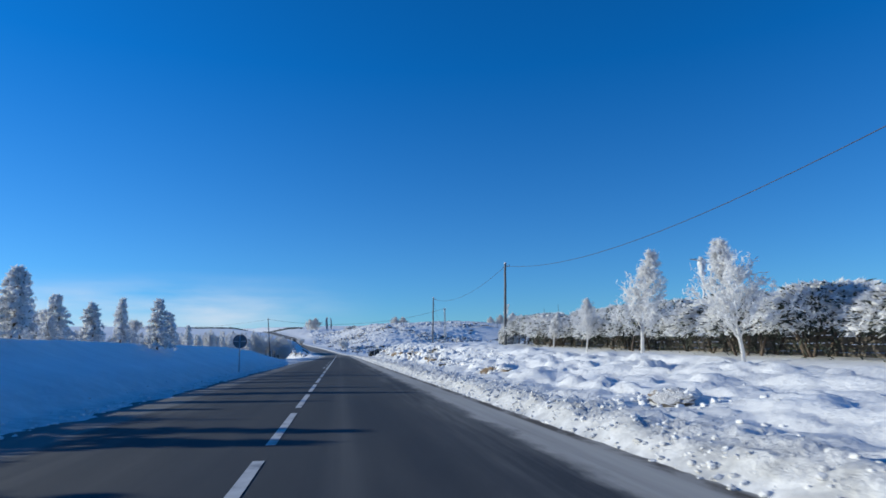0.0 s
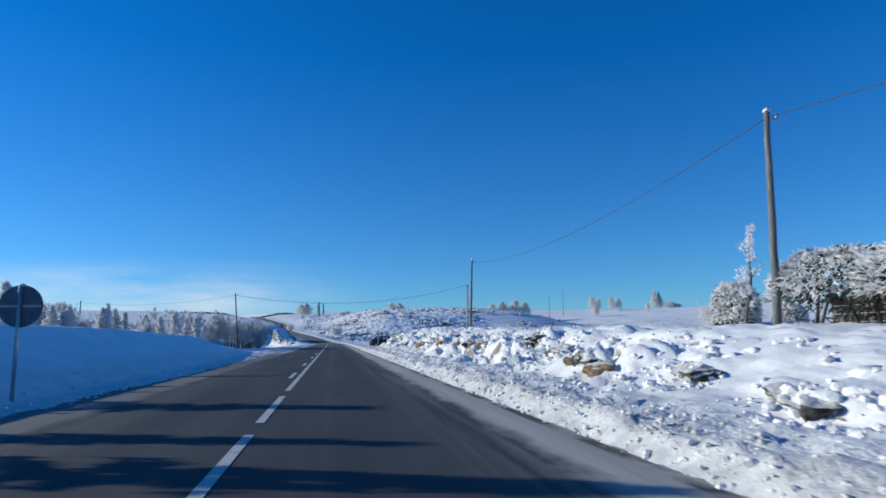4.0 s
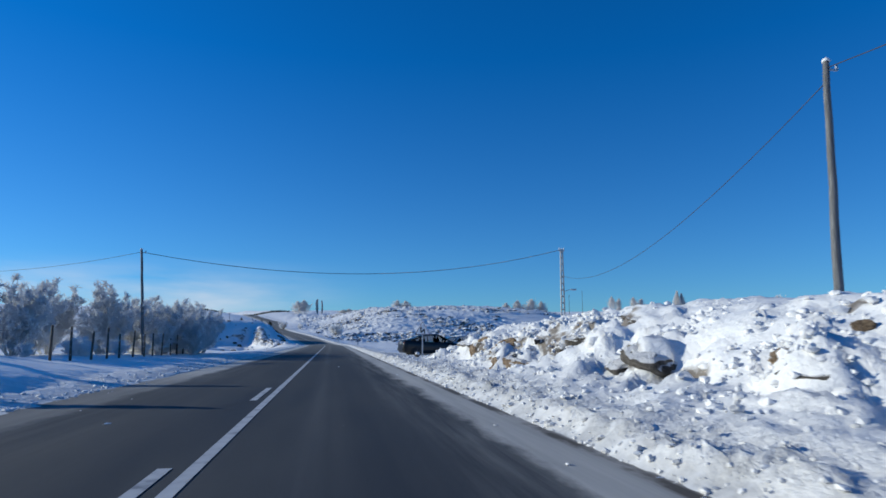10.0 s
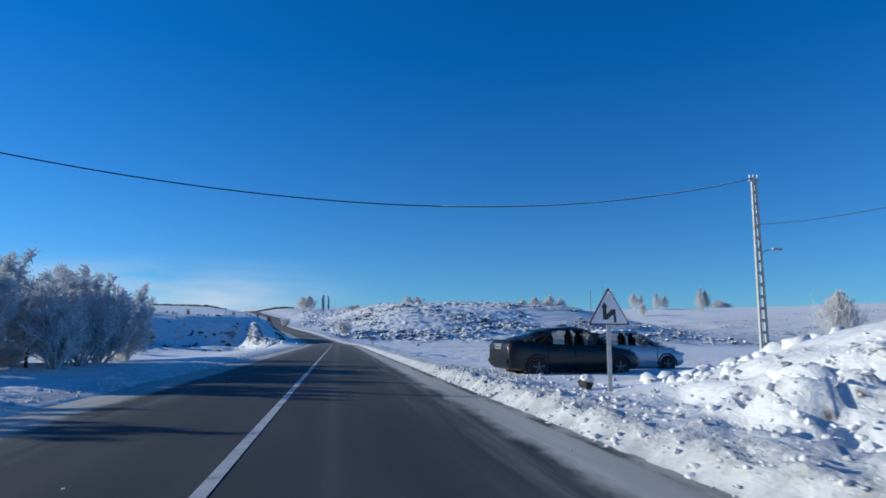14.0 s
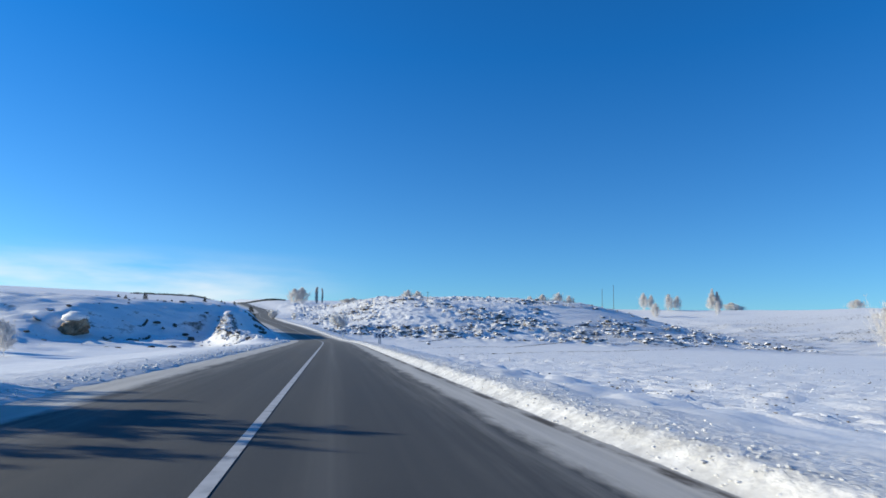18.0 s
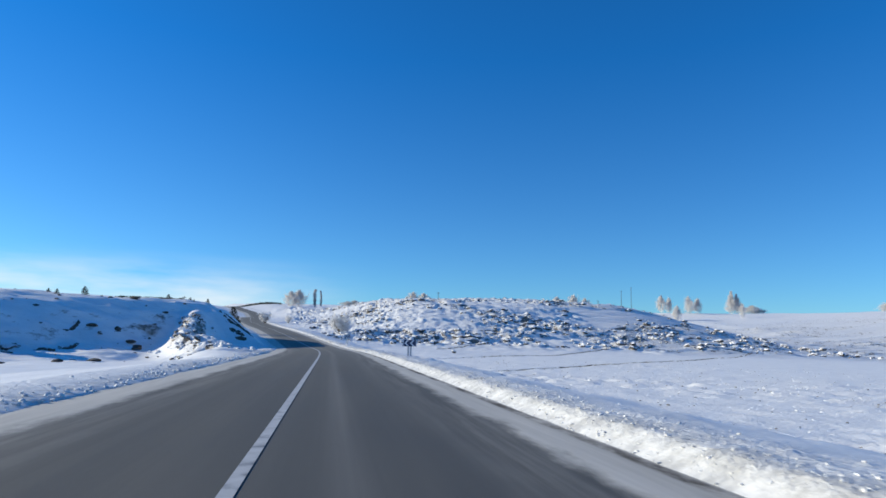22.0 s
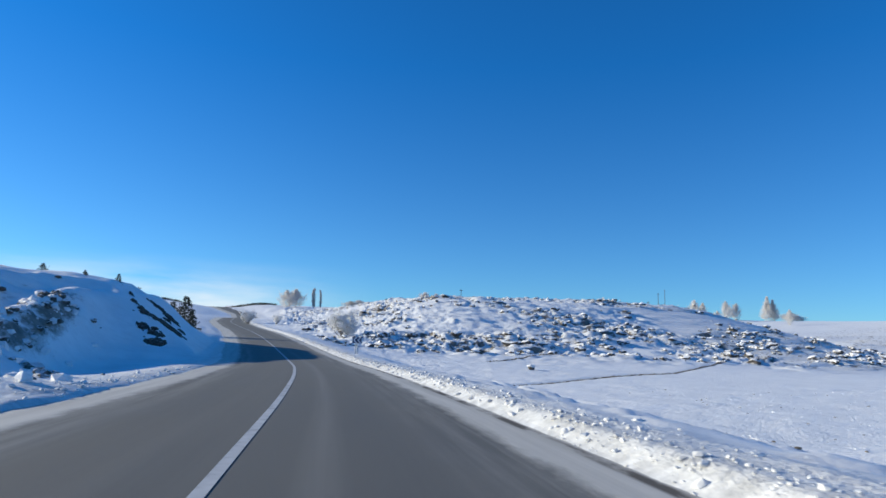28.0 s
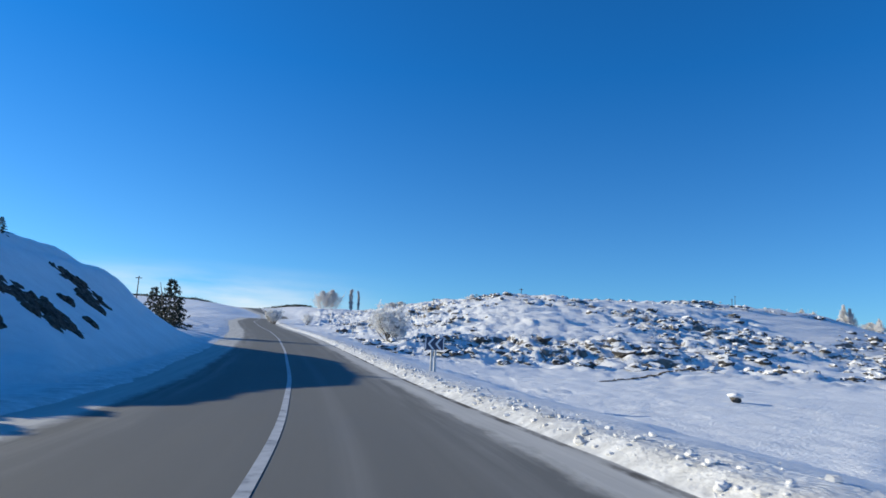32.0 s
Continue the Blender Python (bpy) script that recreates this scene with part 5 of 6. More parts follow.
# ---- frosted floodlight mast beyond the hedge ----
zb = gz(34.5, 56.6)
t = thing("lamp_mast", (34.5, 56.6, zb - 0.2), "tall lamp mast with side arms white with frost", "lamp post")
h = 9.8 - zb
tube_part("mast", [(0, 0, 0), (0, 0, h * 0.6), (0, 0, h)], [0.14, 0.11, 0.09], M_STEEL, t)
V, F = [], []
rng = random.Random(5)
for k in range(40):
    lump(V, F, (rng.uniform(-0.22, 0.22), rng.uniform(-0.2, 0.2), h - 2.0 * rng.random()), rng.uniform(0.1, 0.2), rng, 1.5, 0.35)
part("rime", mesh_from("rime", V, F, M_FROST, True), None, t, "thick rime on the mast head")
for s, zz in ((1, h - 0.6), (-1, h - 0.3)):
    tube_part("arm", [(0, 0, zz), (s * 1.2, 0, zz + 0.15), (s * (2.2 if s > 0 else 0.5), 0, zz + 0.2)], 0.05, M_STEEL, t)
bm = bmesh.new()
box(bm, (2.5, 0, h - 0.4), (0.9, 0.4, 0.2), bevel=0.05)
part("lamp_head", bm, M_STEEL, t, "grey lamp head with snow")
bm = bmesh.new()
box(bm, (2.5, 0, h - 0.25), (0.85, 0.36, 0.14), bevel=0.06)
part("lamp_snow", bm, M_DRIFT, t, "snow on the lamp head")

# low boarded fence at the foot of the hedge
t = thing("garden_fence", (12.3, 0, 0), "low dark boarded fence at the foot of a snowy hedge", "fence")
for i in range(18):
    y = -2.0 + i * 2.4
    z0, z1 = gz(12.3, y), gz(12.3, y + 2.4)
    bm = bmesh.new()
    box(bm, (0, y, z0 + 0.4), (0.09, 0.09, 1.0), bevel=0.01)
    part("post", bm, M_FENCE, t)
    for k in range(4):
        bm = bmesh.new()
        box(bm, (0.03 + 0.008 * (k % 2), y + 1.2, (z0 + z1) / 2 + 0.02 + k * 0.205), (0.022, 2.38, 0.19), Matrix.Rotation(0, 4, "Z"), 0.004)
        part("board", bm, M_FENCE, t)

# far poles and stakes against the sky
def far_pole(x, y, top, r=0.11, label="thin far utility pole on a snowy rise"):
    z = gz(x, y) - 0.3
    t = thing("far_pole", (x, y, z), label, "utility pole", "far poles")
    tube_part("shaft", [(0, 0, 0), (0, 0, top - z)], [r, r * 0.7], M_WOOD_DARK, t, sides=6)
    bm = bmesh.new()
    box(bm, (0, 0, top - z - 0.3), (0.9, 0.12, 0.12))
    part("crossarm", bm, M_WOOD_DARK, t)


far_pole(148.2, 450, 29.5, 0.16)
far_pole(172.6, 488.0, 35.3, 0.16)
far_pole(34.1, 348.4, 17.4, 0.1, "short dark marker post on the stony hill")
far_pole(14.1, 357.3, 14.6, 0.1, "short dark marker post on the stony hill")
far_pole(24.0, 352.0, 15.8, 0.07, "short dark marker post on the stony hill")
far_pole(96.0, 360.0, 17.5, 0.12)
far_pole(62.0, 352.0, 16.2, 0.08, "short dark marker post on the stony hill")
far_pole(-36.0, 300.0, 10.5, 0.1, "short dark marker post on a snowy rise")

# dark conifer belts far off
def forest_belt(x0, y0, x1, y1, n, seed, hh=5.0):
    rng = random.Random(seed)
    V, F = [], []
    for i in range(n):
        f = rng.random()
        x, y = x0 + (x1 - x0) * f, y0 + (y1 - y0) * f + rng.uniform(-8, 8)
        z = gz(x, y)
        hgt = hh * rng.uniform(0.6, 1.1)
        for k in range(5):
            lump(V, F, (x + rng.uniform(-0.8, 0.8), y + rng.uniform(-1, 1), z + hgt * (0.15 + 0.17 * k)), hgt * (0.3 - 0.045 * k), rng, 0.9, 0.3)
    ob = part("forest_belt", mesh_from("forest_belt", V, F, M_NEEDLE), None, None)
    return tagged(ob, "dark far belt of evergreen woodland on a rise", "forest", "", "stuff")


forest_belt(-112, 500, -68, 502, 260, 1, 1.0)
forest_belt(-58, 500, -29, 500, 190, 2, 1.15)


# ---- parked cars ----
def loft(rings, mat, name, parent, label="", closed=True):
    """A skin over rings of equal length."""
    V, F = [], []
    n = len(rings[0])
    for r in rings:
        V.extend(r)
    for i in range(len(rings) - 1):
        for k in range(n - (0 if closed else 1)):
            k2 = (k + 1) % n
            F.append((i * n + k, i * n + k2, (i + 1) * n + k2, (i + 1) * n + k))
    if closed:
        F.append(tuple(reversed(range(n))))
        F.append(tuple((len(rings) - 1) * n + k for k in range(n)))
    me = mesh_from(name, V, F, mat, True)
    bm = bmesh.new()
    bm.from_mesh(me)
    bmesh.ops.recalc_face_normals(bm, faces=bm.faces[:])
    bm.to_mesh(me)
    bm.free()
    return part(name, me, None, parent, label)


def car(x, y, z, turn, paint, label, snow=False, hatch=False):
    t = thing("parked_car", pose(x, y, z - 0.06, 0, 0, turn), label, "car", "parked cars")
    # stations along the car: position, half width, sill, shoulder height
    st = [(-2.20, 0.66, 0.40, 0.82), (-2.19, 0.76, 0.33, 0.98), (-2.10, 0.82, 0.27, 1.075), (-1.85, 0.865, 0.23, 1.10), (-1.45, 0.885, 0.21, 1.06), (-0.9, 0.895, 0.20, 1.00), (0.0, 0.90, 0.20, 0.97),
          (0.8, 0.895, 0.20, 0.955), (1.25, 0.885, 0.21, 0.91), (1.7, 0.86, 0.22, 0.84), (2.0, 0.80, 0.24, 0.75), (2.17, 0.70, 0.29, 0.64), (2.24, 0.52, 0.38, 0.54)]
    rings = []
    for px, w, lo, hi in st:
        half = [(w * 0.72, lo), (w * 0.95, lo + 0.05), (w, lo + (hi - lo) * 0.35), (w * 0.985, lo + (hi - lo) * 0.7), (w * 0.945, hi - 0.05), (w * 0.86, hi), (w * 0.4, hi + 0.02)]
        rings.append([Vector((px, -a, b)) for a, b in half] + [Vector((px, a, b)) for a, b in reversed(half)])
    loft(rings, paint, "body", t)
    rear = -2.02 if hatch else -1.80
    gh = [(rear, 0.70, 1.08), (rear + 0.35, 0.685, 1.22), (rear + 0.75, 0.665, 1.36), (-0.65, 0.65, 1.445), (-0.1, 0.645, 1.47), (0.35, 0.65, 1.44), (0.8, 0.68, 1.24), (1.27, 0.72, 0.93)]
    rings, roof = [], []
    for px, w, top in gh:
        b = 0.92
        half = [(w * 1.17, b), (w * 1.10, b + (top - b) * 0.5), (w * 1.0, b + (top - b) * 0.86), (w * 0.84, top), (w * 0.35, top + 0.012)]
        rings.append([Vector((px, -a, c)) for a, c in half] + [Vector((px, a, c)) for a, c in reversed(half)])
        if -1.2 < px < 0.5:
            roof.append([Vector((px, s * w * k, top + dz)) for s, k, dz in ((-1, 1.04, -0.075), (-1, 0.95, -0.03), (-1, 0.82, 0.012), (-1, 0.35, 0.024), (1, 0.35, 0.024), (1, 0.82, 0.012), (1, 0.95, -0.03), (1, 1.04, -0.075))])
    loft(rings, M_GLASS, "glasshouse", t, "tinted glass")
    loft(roof, paint, "roof", t, closed=False)
    for sx, sy, wide in ((0.25, -0.36, 0.46), (0.25, 0.36, 0.46), (-0.75, 0.0, 1.18)):
        bm = bmesh.new()
        box(bm, (sx, sy, 1.06), (0.13, wide, 0.36), Matrix.Rotation(0, 4, "Z"), 0.04)
        for hy in ((sy,) if wide < 1 else (-0.36, 0.36)):
            box(bm, (sx - 0.02, hy, 1.29), (0.09, 0.24, 0.12), Matrix.Rotation(0, 4, "Z"), 0.03)
        part("seat", bm, M_SEAT, t, "dark seat back with head rest")
    for s in (-1, 1):
        for nm, a, b in (("rear_pillar", (rear + 0.1, 0.79, 1.06), (-0.75, 0.655, 1.385)), ("middle_pillar", (-0.15, 0.785, 0.95), (-0.2, 0.662, 1.41)),
                         ("quarter_pillar", (-1.22, 0.785, 1.02), (-0.82, 0.668, 1.385)), ("windscreen_pillar", (1.2, 0.79, 0.95), (0.35, 0.665, 1.40))):
            mid = ((a[0] + b[0]) / 2, (a[1] + b[1]) / 2 + 0.012, (a[2] + b[2]) / 2)
            tube_part(nm, [(a[0], s * a[1], a[2]), (mid[0], s * mid[1], mid[2]), (b[0], s * b[1], b[2])], 0.05 if nm == "rear_pillar" else 0.038 if nm == "quarter_pillar" else 0.026, paint, t, sides=6)
        for wx in (-1.32, 1.36):
            w = part("wheel", mesh_from("wheel", *wheel_tyre(), M_TYRE, True), None, t, "black tyre with alloy rim")
            w.location = (wx, s * 0.80, 0.315)
            if s < 0:
                w.rotation_euler.z = math.pi
            # flat black disc puts the shade between the spokes into colour
            bm = bmesh.new()
            bmesh.ops.create_cone(bm, cap_ends=True, segments=24, radius1=0.205, radius2=0.19, depth=0.02, matrix=Matrix.Translation((0, 0.105, 0)) @ Matrix.Rotation(radians(-90), 4, "X"))
            part("rim", bm, M_TYRE, w, "black disc for the shaded hollow behind the spokes")
            for k in range(5):
                a = k * 2 * math.pi / 5
                bm = bmesh.new()
                box(bm, (0, 0.12, 0.1), (0.045, 0.02, 0.19), Matrix.Rotation(a, 4, "Y"), 0.006)
                part("spoke", bm, M_RIM, w)
            V, F = [], []
            arch = [Vector((wx + 0.37 * math.cos(q), s * 0.888, 0.315 + 0.37 * math.sin(q))) for q in [math.pi * j / 12 for j in range(13)]]
            tube(V, F, arch, [0.028] * 13, 6)
            part("wheel_arch", mesh_from("wheel_arch", V, F, M_TYRE, True), None, t, "dark wheel arch lip")
        bm = bmesh.new()
        box(bm, (0.95, s * 0.98, 1.0), (0.12, 0.18, 0.13), bevel=0.03)
        part("mirror", bm, paint, t)
        bm = bmesh.new()
        box(bm, (-2.07, s * 0.655, 0.93), (0.26, 0.27, 0.15), Matrix.Rotation(0, 4, "Z"), 0.05)
        part("tail_lamp", bm, M_TAIL, t, "red tail lamp")
        bm = bmesh.new()
        box(bm, (2.06, s * 0.60, 0.66), (0.22, 0.34, 0.12), Matrix.Rotation(0, 4, "Z"), 0.03)
        part("headlamp", bm, M_HEADLAMP, t, "clear headlamp")
        for hx in (-0.62, 0.35):
            bm = bmesh.new()
            box(bm, (hx, s * 0.905, 0.84), (0.18, 0.025, 0.03), bevel=0.006)
            part("door_handle", bm, paint, t)
        for dx in (-1.0, -0.12, 0.95):
            bm = bmesh.new()
            box(bm, (dx, s * 0.893, 0.62), (0.012, 0.012, 0.56))
            part("door_gap", bm, M_TYRE, t, "dark gap between panels")
    bm = bmesh.new()
    box(bm, (-2.205, 0, 0.90), (0.02, 0.44, 0.11), bevel=0.004)
    part("number_plate", bm, M_PLATE, t, "white plate")
    bm = bmesh.new()
    box(bm, (-2.217, 0, 0.90), (0.004, 0.36, 0.05))
    part("plate_bar", bm, M_SIGN_BLACK, t, "dark bar")
    bm = bmesh.new()
    box(bm, (-2.13, 0, 0.50), (0.24, 1.58, 0.3), bevel=0.09)
    part("rear_bumper", bm, paint, t)
    bm = bmesh.new()
    box(bm, (-2.205, 0, 0.985), (0.02, 0.62, 0.022), bevel=0.006)
    part("trim_strip", bm, M_STEEL, t, "bright strip above the plate")
    bm = bmesh.new()
    box(bm, (-2.04, 0, 1.10), (0.16, 1.3, 0.03), bevel=0.012)
    part("boot_lip", bm, paint, t)
    if snow:
        V, F = [], []
        rng = random.Random(4)
        for k in range(90):
            px = rng.uniform(-1.7, 2.0)
            top = np.interp(px, [-2, -1.2, -0.45, 0.1, 0.5, 1.25, 2.1], [1.05, 1.33, 1.46, 1.48, 1.43, 0.97, 0.78])
            lump(V, F, (px, rng.uniform(-0.6, 0.6), top + 0.02), rng.uniform(0.05, 0.16), rng, 0.3, 0.3)
        part("snow", mesh_from("snow", V, F, M_DRIFT, True), None, t, "patches of snow on roof and bonnet")
    return t


CAR_Z = 0.12      # the trodden snow of the lay-by


def wheel_tyre():
    V, F = [], []
    prof = [(0.205, -0.1), (0.30, -0.1), (0.315, -0.08), (0.315, 0.08), (0.30, 0.1), (0.205, 0.1)]
    n = 28
    for i in range(n):
        a = 2 * math.pi * i / n
        for r, yy in prof:
            V.append(Vector((r * math.cos(a), yy, r * math.sin(a))))
    m = len(prof)
    for i in range(n):
        for k in range(m):
            F.append((i * m + k, ((i + 1) % n) * m + k, ((i + 1) % n) * m + (k + 1) % m, i * m + (k + 1) % m))
    return V, F


car(6.6, 108.1, CAR_Z, 8, M_CAR_DARK, "black saloon car with dark windows parked in the snow")
car(9.6, 110.8, CAR_Z - 0.04, 8, M_CAR_SILVER, "silver car with snow on it parked beside a black car", True, True)

# ---- rocks ----
def rock_mesh(name, seed, mat, flat=0.8):
    """A boulder with broken faces."""
    rng = random.Random(seed)
    off = Vector((rng.uniform(0, 50), rng.uniform(0, 50), rng.uniform(0, 50)))
    planes = [(rand_dir(rng), rng.uniform(0.27, 0.42)) for _ in range(11)]
    bm = bmesh.new()
    bmesh.ops.create_icosphere(bm, subdivisions=4, radius=0.55)
    for v in bm.verts:
        p = v.co * (1 + 0.25 * noise.noise(v.co * 1.8 + off))
        for n, d in planes:
            over = p.dot(n) - d
            if over > 0:
                p = p - n * over * 0.93
        p += Vector((noise.noise(p * 5 + off), noise.noise(p * 5 - off), noise.noise(p * 5 + off * 2))) * 0.075
        p += p.normalized() * 0.05 * noise.noise(p * 13 + off)
        v.co = Vector((p.x, p.y, p.z * flat))
    me = bpy.data.meshes.new(name)
    bm.to_mesh(me)
    bm.free()
    me.polygons.foreach_set("use_smooth", [True] * len(me.polygons))
    me.materials.append(mat)
    return me


tan_rocks = [rock_mesh("rock", 500 + i, M_ROCK_TAN) for i in range(3)]
bare_rocks = [rock_mesh("rock", 520 + i, M_ROCK_BARE) for i in range(3)]
grey_rocks = [rock_mesh("rock", 510 + i, M_ROCK_GREY) for i in range(3)]


def rock(kind, x, y, w, hh, i, group="rocks in the bank"):
    me = (tan_rocks if kind == "t" else grey_rocks if kind == "g" else bare_rocks)[i % 3]
    z = 0.5 * (gz(x - 0.35, y) + gz(x + 0.35, y)) if x > 0 else gz(x, y)
    ob = new("rock", me)
    if x > 0:
        ob.matrix_basis = pose(x + 0.12, y, z - 0.02, 8 * math.sin(i * 3.3), -10, 25 * math.sin(i * 5.1)) @ Matrix.Diagonal((w * 1.1, w * 1.8, hh * 1.25, 1))
    else:   # slabs that lie in the slope
        ob.matrix_basis = pose(x, y, z + 0.02, 10 * math.sin(i * 2.3), 32, 20 * math.sin(i * 5.1)) @ Matrix.Diagonal((hh * 1.1, w, 0.45, 1))
    tagged(ob, "tan weathered boulder showing through the snow of the bank" if kind == "t" else "bare dark rock slab in a steep shaded snowbank" if kind == "b" else "dark grey boulder showing through the snow of the bank", "rock", group)


rng = random.Random(17)
n = 0
for kind, cx, cy, w, h in BANK_ROCKS:
    # each outcrop: broken blocks side by side along its face
    m = max(2, int(w / 0.33))
    for k in range(m):
        f = (k + 0.5) / m - 0.5
        yy = cy + f * 0.95 * w + rng.uniform(-0.08, 0.08)
        edge = cx + 0.22 * math.sin(yy * 3.1 + BANK_ROCKS.index((kind, cx, cy, w, h))) 
        rock(kind if rng.random() < 0.75 else rng.choice("tg"), edge + rng.uniform(0.0, 0.16), yy, 1.65 * w / m * rng.uniform(0.8, 1.2), h * rng.uniform(0.75, 1.15) * (1 - 1.1 * f * f), n)
        n += 1
for i in range(36):
    k = rng.choice(BANK_ROCKS[3:])
    rock(rng.choice("tgg"), k[1] + rng.uniform(-0.3, 2.6), k[2] + rng.gauss(0, 1.6), rng.uniform(0.15, 0.45), rng.uniform(0.1, 0.25), i)
for i, r in enumerate([("g", -27.6, 199.0, 3.0, 1.0), ("g", -25.6, 200.6, 2.2, 0.8), ("g", -24.4, 202.8, 2.6, 0.9), ("g", -22.0, 203.5, 1.6, 0.6), ("g", -23.5, 208.0, 1.6, 0.6), ("g", -19.6, 207.0, 1.3, 0.5),
                       ("g", -14.9, 203.5, 1.2, 0.8), ("g", -14.0, 201.0, 1.0, 0.6), ("g", -15.6, 207.5, 1.1, 0.7), ("g", -16.2, 212.0, 0.9, 0.6), ("g", -13.0, 198.6, 1.3, 0.7), ("g", -11.8, 196.5, 1.1, 0.6),
                       ("g", -12.6, 200.5, 0.9, 0.5), ("g", -10.3, 193.0, 0.9, 0.5), ("t", -9.4, 189.5, 0.7, 0.4),
                       ("g", -35.0, 197.0, 3.0, 1.2), ("g", -39.0, 193.0, 3.4, 1.4), ("t", -43.0, 195.0, 3.0, 1.3), ("g", -36.0, 203.0, 2.6, 1.0)]):
    rock(*r, i, "rocks in the shaded bank")


def bare_patch(x, y, wide, tall, seed, label="bare dark rock and earth showing in a shaded snowbank"):
    """Ground that has lost its snow on a steep bank: a ragged, broken face that dips under the snow at its edge."""
    ax, ay = np.meshgrid(np.linspace(-1.5, 1.5, 44), np.linspace(-1.5, 1.5, 60))
    X, Y = x + ax * tall, y + ay * wide
    reach = 1.05 - np.hypot(ax, ay) + 1.6 * fbm(X * 1.9, Y * 1.7, seed, 4, 0.6)
    broken = cells(X * 2.6, Y * 2.2, seed + 3)[0]
    Z = ground_z(X, Y) + np.clip(0.3 * reach, -0.12, 0.1) + np.where(reach > 0, 0.2 * (broken - 0.5) + 0.14 * fbm(X * 4, Y * 4, seed + 5, 3), 0.0)
    n, m = X.shape
    V = np.stack([X, Y, Z], -1).reshape(-1, 3).tolist()
    F = [(i * m + k, i * m + k + 1, (i + 1) * m + k + 1, (i + 1) * m + k) for i in range(n - 1) for k in range(m - 1)]
    tagged(part("bare_rock", mesh_from("bare_rock", V, F, M_ROCK_BARE), None, None), label, "rock", "bare rock in the shaded bank")


for k, (px, py, wide, tall) in enumerate(((-12.0, 222.4, 1.0, 1.5), (-11.6, 223.4, 0.7, 0.9), (-14.3, 231.2, 0.9, 1.0), (-13.2, 229.6, 0.6, 0.7), (-11.3, 218.4, 0.5, 0.5), (-11.5, 219.6, 0.45, 0.55), (-12.5, 219.6, 0.4, 0.4), (-11.4, 226.0, 0.3, 0.3), (-14.9, 225.2, 0.5, 0.16), (-12.6, 226.6, 0.5, 0.3), (-24.2, 202.6, 1.4, 0.3),
                                          (-27.8, 199.2, 1.3, 0.4), (-22.5, 209.5, 0.7, 0.22), (-26.0, 208.0, 0.8, 0.22), (-19.5, 211.0, 0.5, 0.18))):
    bare_patch(px, py, wide, tall, 120 + 8 * k)


def lone_boulder(x, y, w, d, h, mat, seed, label):
    """A boulder that stands free, with a cap of snow."""
    z = gz(x, y)
    ob = thing("boulder", (x, y, z - 0.15 * h), label, "rock", "", 20.0 * seed)
    body = part("stone", rock_mesh("stone", 540 + seed, mat), None, ob)
    body.matrix_basis = Matrix.Translation((0, 0, 0.45 * h)) @ Matrix.Diagonal((w, d, h * 1.3, 1))
    V, F = [], []
    lump(V, F, (0, 0, h * 0.82), (0.5 if w < 1 else 0.36) * w, random.Random(seed), 0.36 * h / w + 0.16, 0.14, True)
    part("snow_cap", mesh_from("snow_cap", V, F, M_DRIFT, True), None, ob, "rounded cap of snow")


lone_boulder(4.74, 101.75, 0.3, 0.3, 0.34, M_ROCK_GREY, 1, "small grey stone with a round cap of snow beside a sign")
lone_boulder(-31.2, 198.0, 4.8, 3.6, 3.2, M_ROCK_TAN, 2, "large tan boulder with snow on top below a hillside")
lone_boulder(17.3, 231.5, 0.7, 0.6, 0.5, M_ROCK_GREY, 3, "small dark stone with snow on top in a snowy field")


# ---- loose snow and stones too many to count ----
def scatter(name, n, seed, pick, mat, label, fine=False, squash=0.7, sunk=-0.15):
    rng = random.Random(seed)
    spots = [pick(rng) for _ in range(n)]
    px, py = np.array([s[0] for s in spots]), np.array([s[1] for s in spots])
    zs = np.where(np.abs(px - road_x(py)) < 4.0, road_z(py) - 0.02, ground_z(px, py))
    V, F = [], []
    for (x, y, r), z in zip(spots, zs):
        lump(V, F, (x, y, z - r * sunk), r, rng, squash, 0.3, fine)
    ob = part(name, mesh_from(name, V, F, mat), None, None)
    return tagged(ob, label, "snow" if "snow" in label else "stones", "", "stuff")


def pick_right(rng):
    y = rng.uniform(-8, 186)
    u = 4.0 + min(3.2 if y < 95 else 4.0, abs(rng.gauss(0, 1.5 if 95 < y < 111 else 0.72)))
    return (float(road_x(y)) + u, y, (0.012 + 0.055 * rng.random() ** 2.6) * (1.0 if 96 < y < 112 else 0.8 if y < 100 else 0.42))


def pick_bank(rng):
    y = 100 - 72 * rng.random() ** 1.5
    return (float(road_x(y)) + rng.uniform(5.2, 8.8), y, 0.02 + 0.07 * rng.random() ** 3.0)


def pick_left(rng):
    y = rng.uniform(-8, 205)
    u = 4.1 + abs(rng.gauss(0, 0.6))
    return (float(road_x(y)) - u, y, 0.02 + 0.05 * rng.random() ** 2.2)


def pick_bend(rng):
    y = rng.uniform(180, 262)
    u = 4.3 + abs(rng.gauss(0, 0.5))
    return (float(road_x(y)) + u, y, 0.02 + 0.06 * rng.random() ** 2.2)


def pick_rubble(rng):
    while True:
        if rng.random() < 0.6:
            k = rng.choice(BANK_ROCKS)
            x, y = k[1] + rng.gauss(0.2, 0.55), k[2] + rng.gauss(0, 0.75 * k[3])
        else:
            x, y = rng.uniform(4.2, 7.6), rng.uniform(30, 97)
        if x > 3.9 and fbm(np.array([x * 0.8]), np.array([y * 0.6]), 91, 3)[0] + rng.uniform(-0.1, 0.1) > 0.02:
            return (x, y, 0.02 + 0.085 * rng.random() ** 2.2)


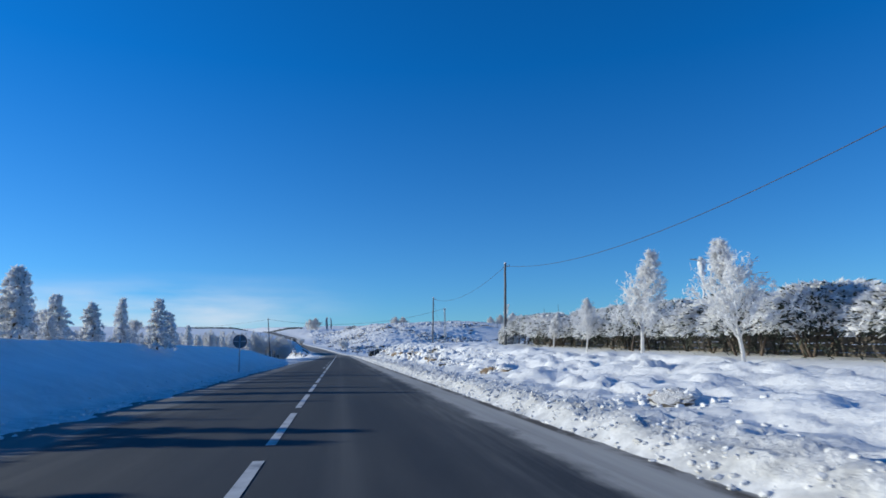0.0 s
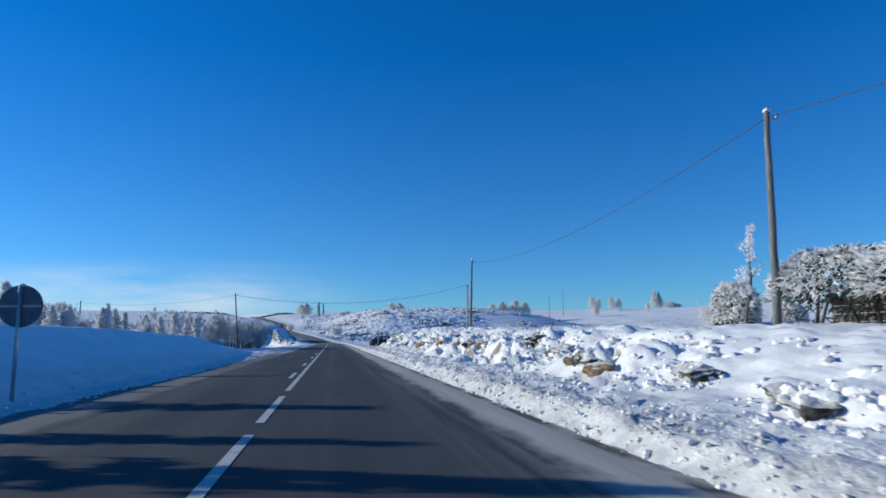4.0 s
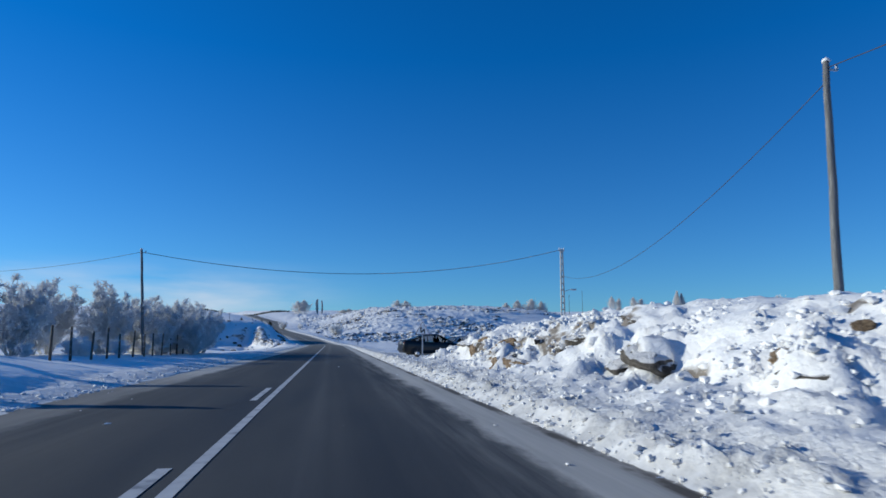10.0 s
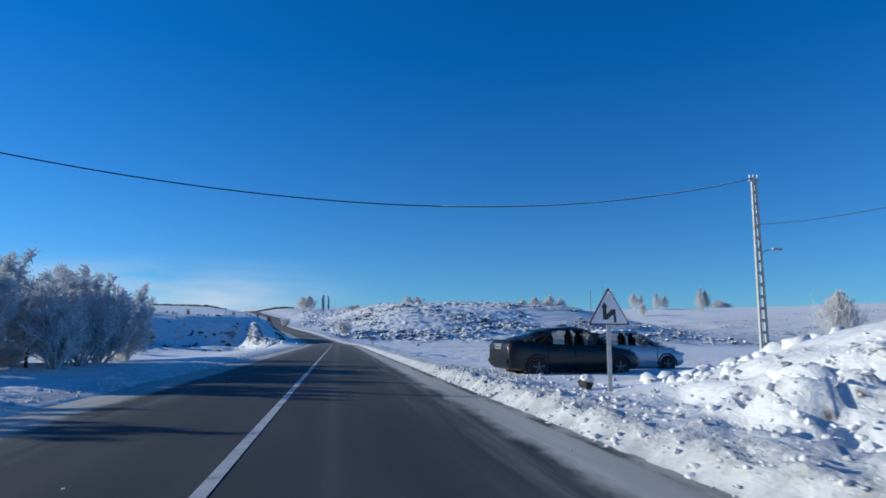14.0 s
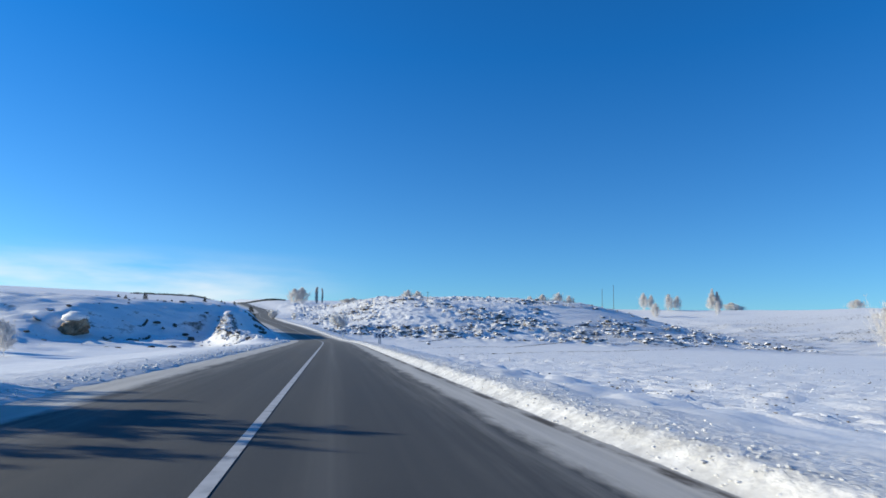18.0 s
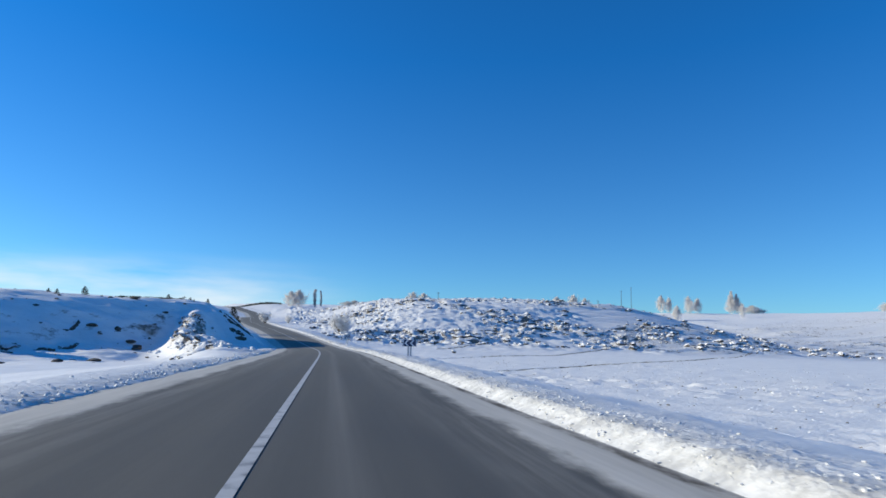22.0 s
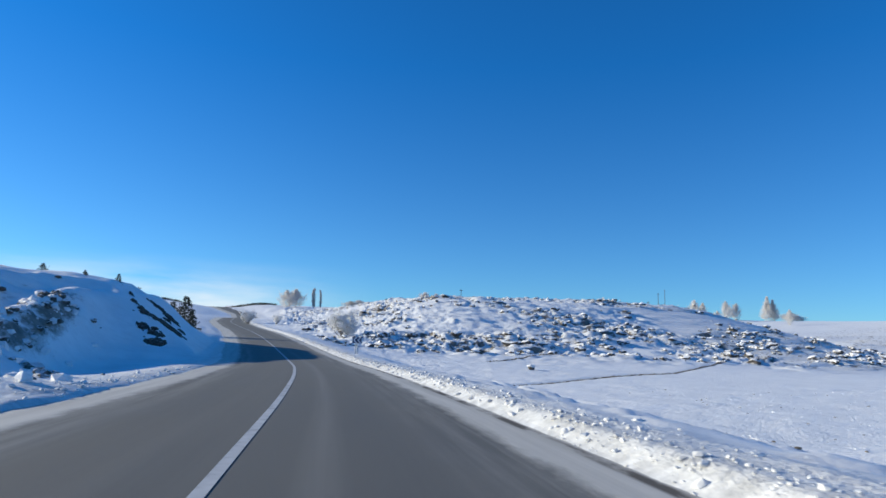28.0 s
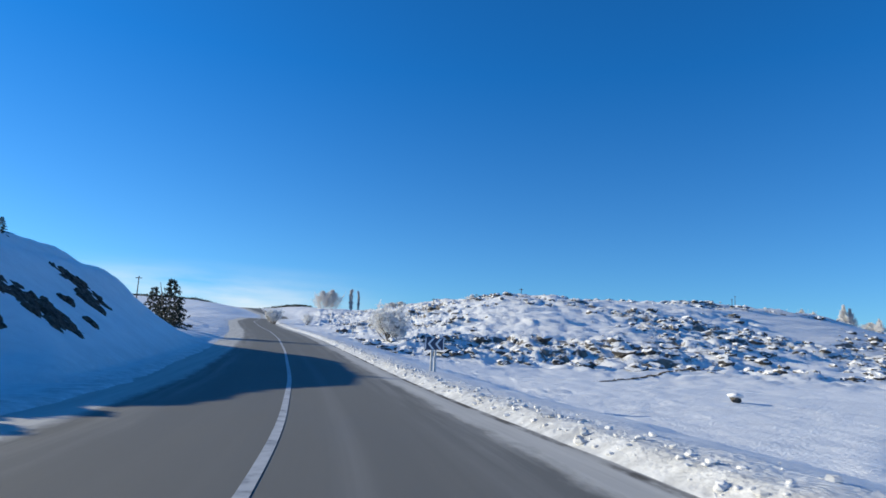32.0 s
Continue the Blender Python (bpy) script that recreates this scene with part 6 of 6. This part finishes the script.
def pick_pillow(rng):
    while True:
        x, y = rng.uniform(5.0, 7.2), rng.uniform(26, 98)
        if fbm(np.array([x * 0.5]), np.array([y * 0.35]), 93, 3)[0] + rng.uniform(-0.08, 0.12) > 0.0:
            return (x, y, 0.06 + 0.16 * rng.random() ** 2.0)


scatter("snow_rubble", 3600, 7, pick_rubble, M_DRIFT, "broken angular blocks of snow on the stony bank", False, 0.75)
pillows = scatter("snow_pillows", 330, 9, pick_pillow, M_DRIFT, "rounded pillows of snow lying over stones on the bank", True, 0.7, 0.4)
pillows.data.polygons.foreach_set("use_smooth", [True] * len(pillows.data.polygons))
def pick_heap(rng):
    return (rng.uniform(5.9, 8.6), rng.gauss(101.0, 1.0), 0.08 + 0.2 * rng.random() ** 1.6)


heap = scatter("snow_pillows", 60, 16, pick_heap, M_DRIFT, "rounded heaps of snow on stones at the end of the bank", True, 0.85, 0.35)
heap.data.polygons.foreach_set("use_smooth", [True] * len(heap.data.polygons))
scatter("snow_clods", 15000, 1, pick_right, M_CLOD, "broken lumps of ploughed snow along the road")
scatter("snow_clods", 700, 2, pick_bank, M_CLOD, "rounded lumps of snow on the stony bank", True, 0.6)
scatter("snow_clods", 2200, 3, pick_left, M_CLOD, "small lumps of ploughed snow along the verge")
def pick_road(rng):
    y = rng.uniform(70, 118)
    return (float(road_x(y)) + rng.uniform(-3.9, 3.8), y, 0.012 + 0.035 * rng.random() ** 2.5)


scatter("snow_crumbs", 60, 8, pick_road, M_DRIFT, "small lumps of snow dropped on the road", False, 0.5)
scatter("snow_clods", 900, 4, pick_bend, M_CLOD, "small lumps of snow on the edge of the bend")


def pick_hill(rng):
    while True:
        x, y = rng.uniform(-6, 150), 250 + 96 * rng.random() ** 1.2
        if float(clusters(np.array([x]), np.array([y]))[0]) > rng.uniform(0.0, 0.9) and x - float(road_x(y)) > 8 and y > 254 + 0.06 * abs(x - 30) + 0.22 * max(0.0, x - 45.0):
            return (x, y, 0.13 + 0.8 * rng.random() ** 3.8)


def pick_lbank(rng):
    y = rng.uniform(186, 238)
    return (float(road_x(y)) - rng.uniform(15, 34), y, 0.06 + 0.4 * rng.random() ** 3)


def pick_rib(rng):
    y = rng.uniform(189, 217)
    return (float(rib_x(y)) + rng.gauss(0, 1.4 if y < 202 else 1.0), y, 0.05 + 0.24 * rng.random() ** 2.6)


scatter("rib_stones", 260, 14, pick_rib, M_ROCK_GREY, "grey stones with snow on top down a rib of the hillside", True, 0.7)
scatter("snow_rubble", 320, 15, pick_rib, M_DRIFT, "broken blocks of snow between stones on a rib of the hillside", False, 0.75)
scatter("hill_stones", 2600, 5, pick_hill, M_ROCK_HILL, "dark stones with snow on top across the hill", True, 0.55)
# bare and flat: these dark stones also stand in for shadows under ledges
scatter("bank_stones", 120, 6, pick_lbank, M_ROCK_BARE, "dark flat stones, also drawn for ledge shadows, half buried in the shaded bank", True, 0.4)


def pick_field(rng):
    while True:
        y = rng.uniform(112, 214)
        x = 6.5 + 40 * rng.random() ** 1.5
        if fbm(np.array([x * 0.08]), np.array([y * 0.08]), 53, 3)[0] + rng.uniform(-0.2, 0.2) > 0.0:
            return (x, y, 0.02 + 0.06 * rng.random() ** 2.6)


def pick_stub(rng):
    x, y, r = pick_field(rng)
    return (x, y, 0.02 + 0.045 * rng.random() ** 2.0)


scatter("field_clods", 5000, 12, pick_field, M_DRIFT, "small crusted lumps of snow over a rough field", False, 0.6, 0.25)
scatter("field_stubble", 1500, 13, pick_stub, M_GRASS_AND_SHADE, "dark stubs of grass and earth through a snowy field", False, 0.5)


def furrow(x0, y0, x1, y1, n, seed):
    """Dead grass and bare earth that also draw a ditch's shadow across the snowy field."""
    rng = random.Random(seed)
    f = np.array([rng.random() for _ in range(n)])
    wob = np.array([rng.gauss(0, 0.09) for _ in range(n)])
    X = x0 + (x1 - x0) * f + wob + 0.06 * np.sin(f * 9)
    Y = y0 + (y1 - y0) * f + 0.6 * wob
    Z = ground_z(X, Y) + 0.04 * (X > 20)
    V, F = [], []
    for x, y, z in zip(X, Y, Z):
        if rng.random() < 0.3:
            lump(V, F, (x, y, z), rng.uniform(0.05, 0.13), rng, 0.6)
        else:
            spike(V, F, Vector((x, y, z - 0.03)), rand_dir(rng, 1.2), rng.uniform(0.08, 0.22), rng.uniform(0.015, 0.035), rng)
    tagged(part("dead_grass", mesh_from("dead_grass", V, F, M_GRASS_AND_SHADE), None, None), "line of dry grass and earth drawn for a ditch's shadow across a snowy field", "grass", "", "stuff")


for k, (a, b) in enumerate(FURROWS):
    furrow(*a, *b, int(34 * math.dist(a, b)), k + 1)
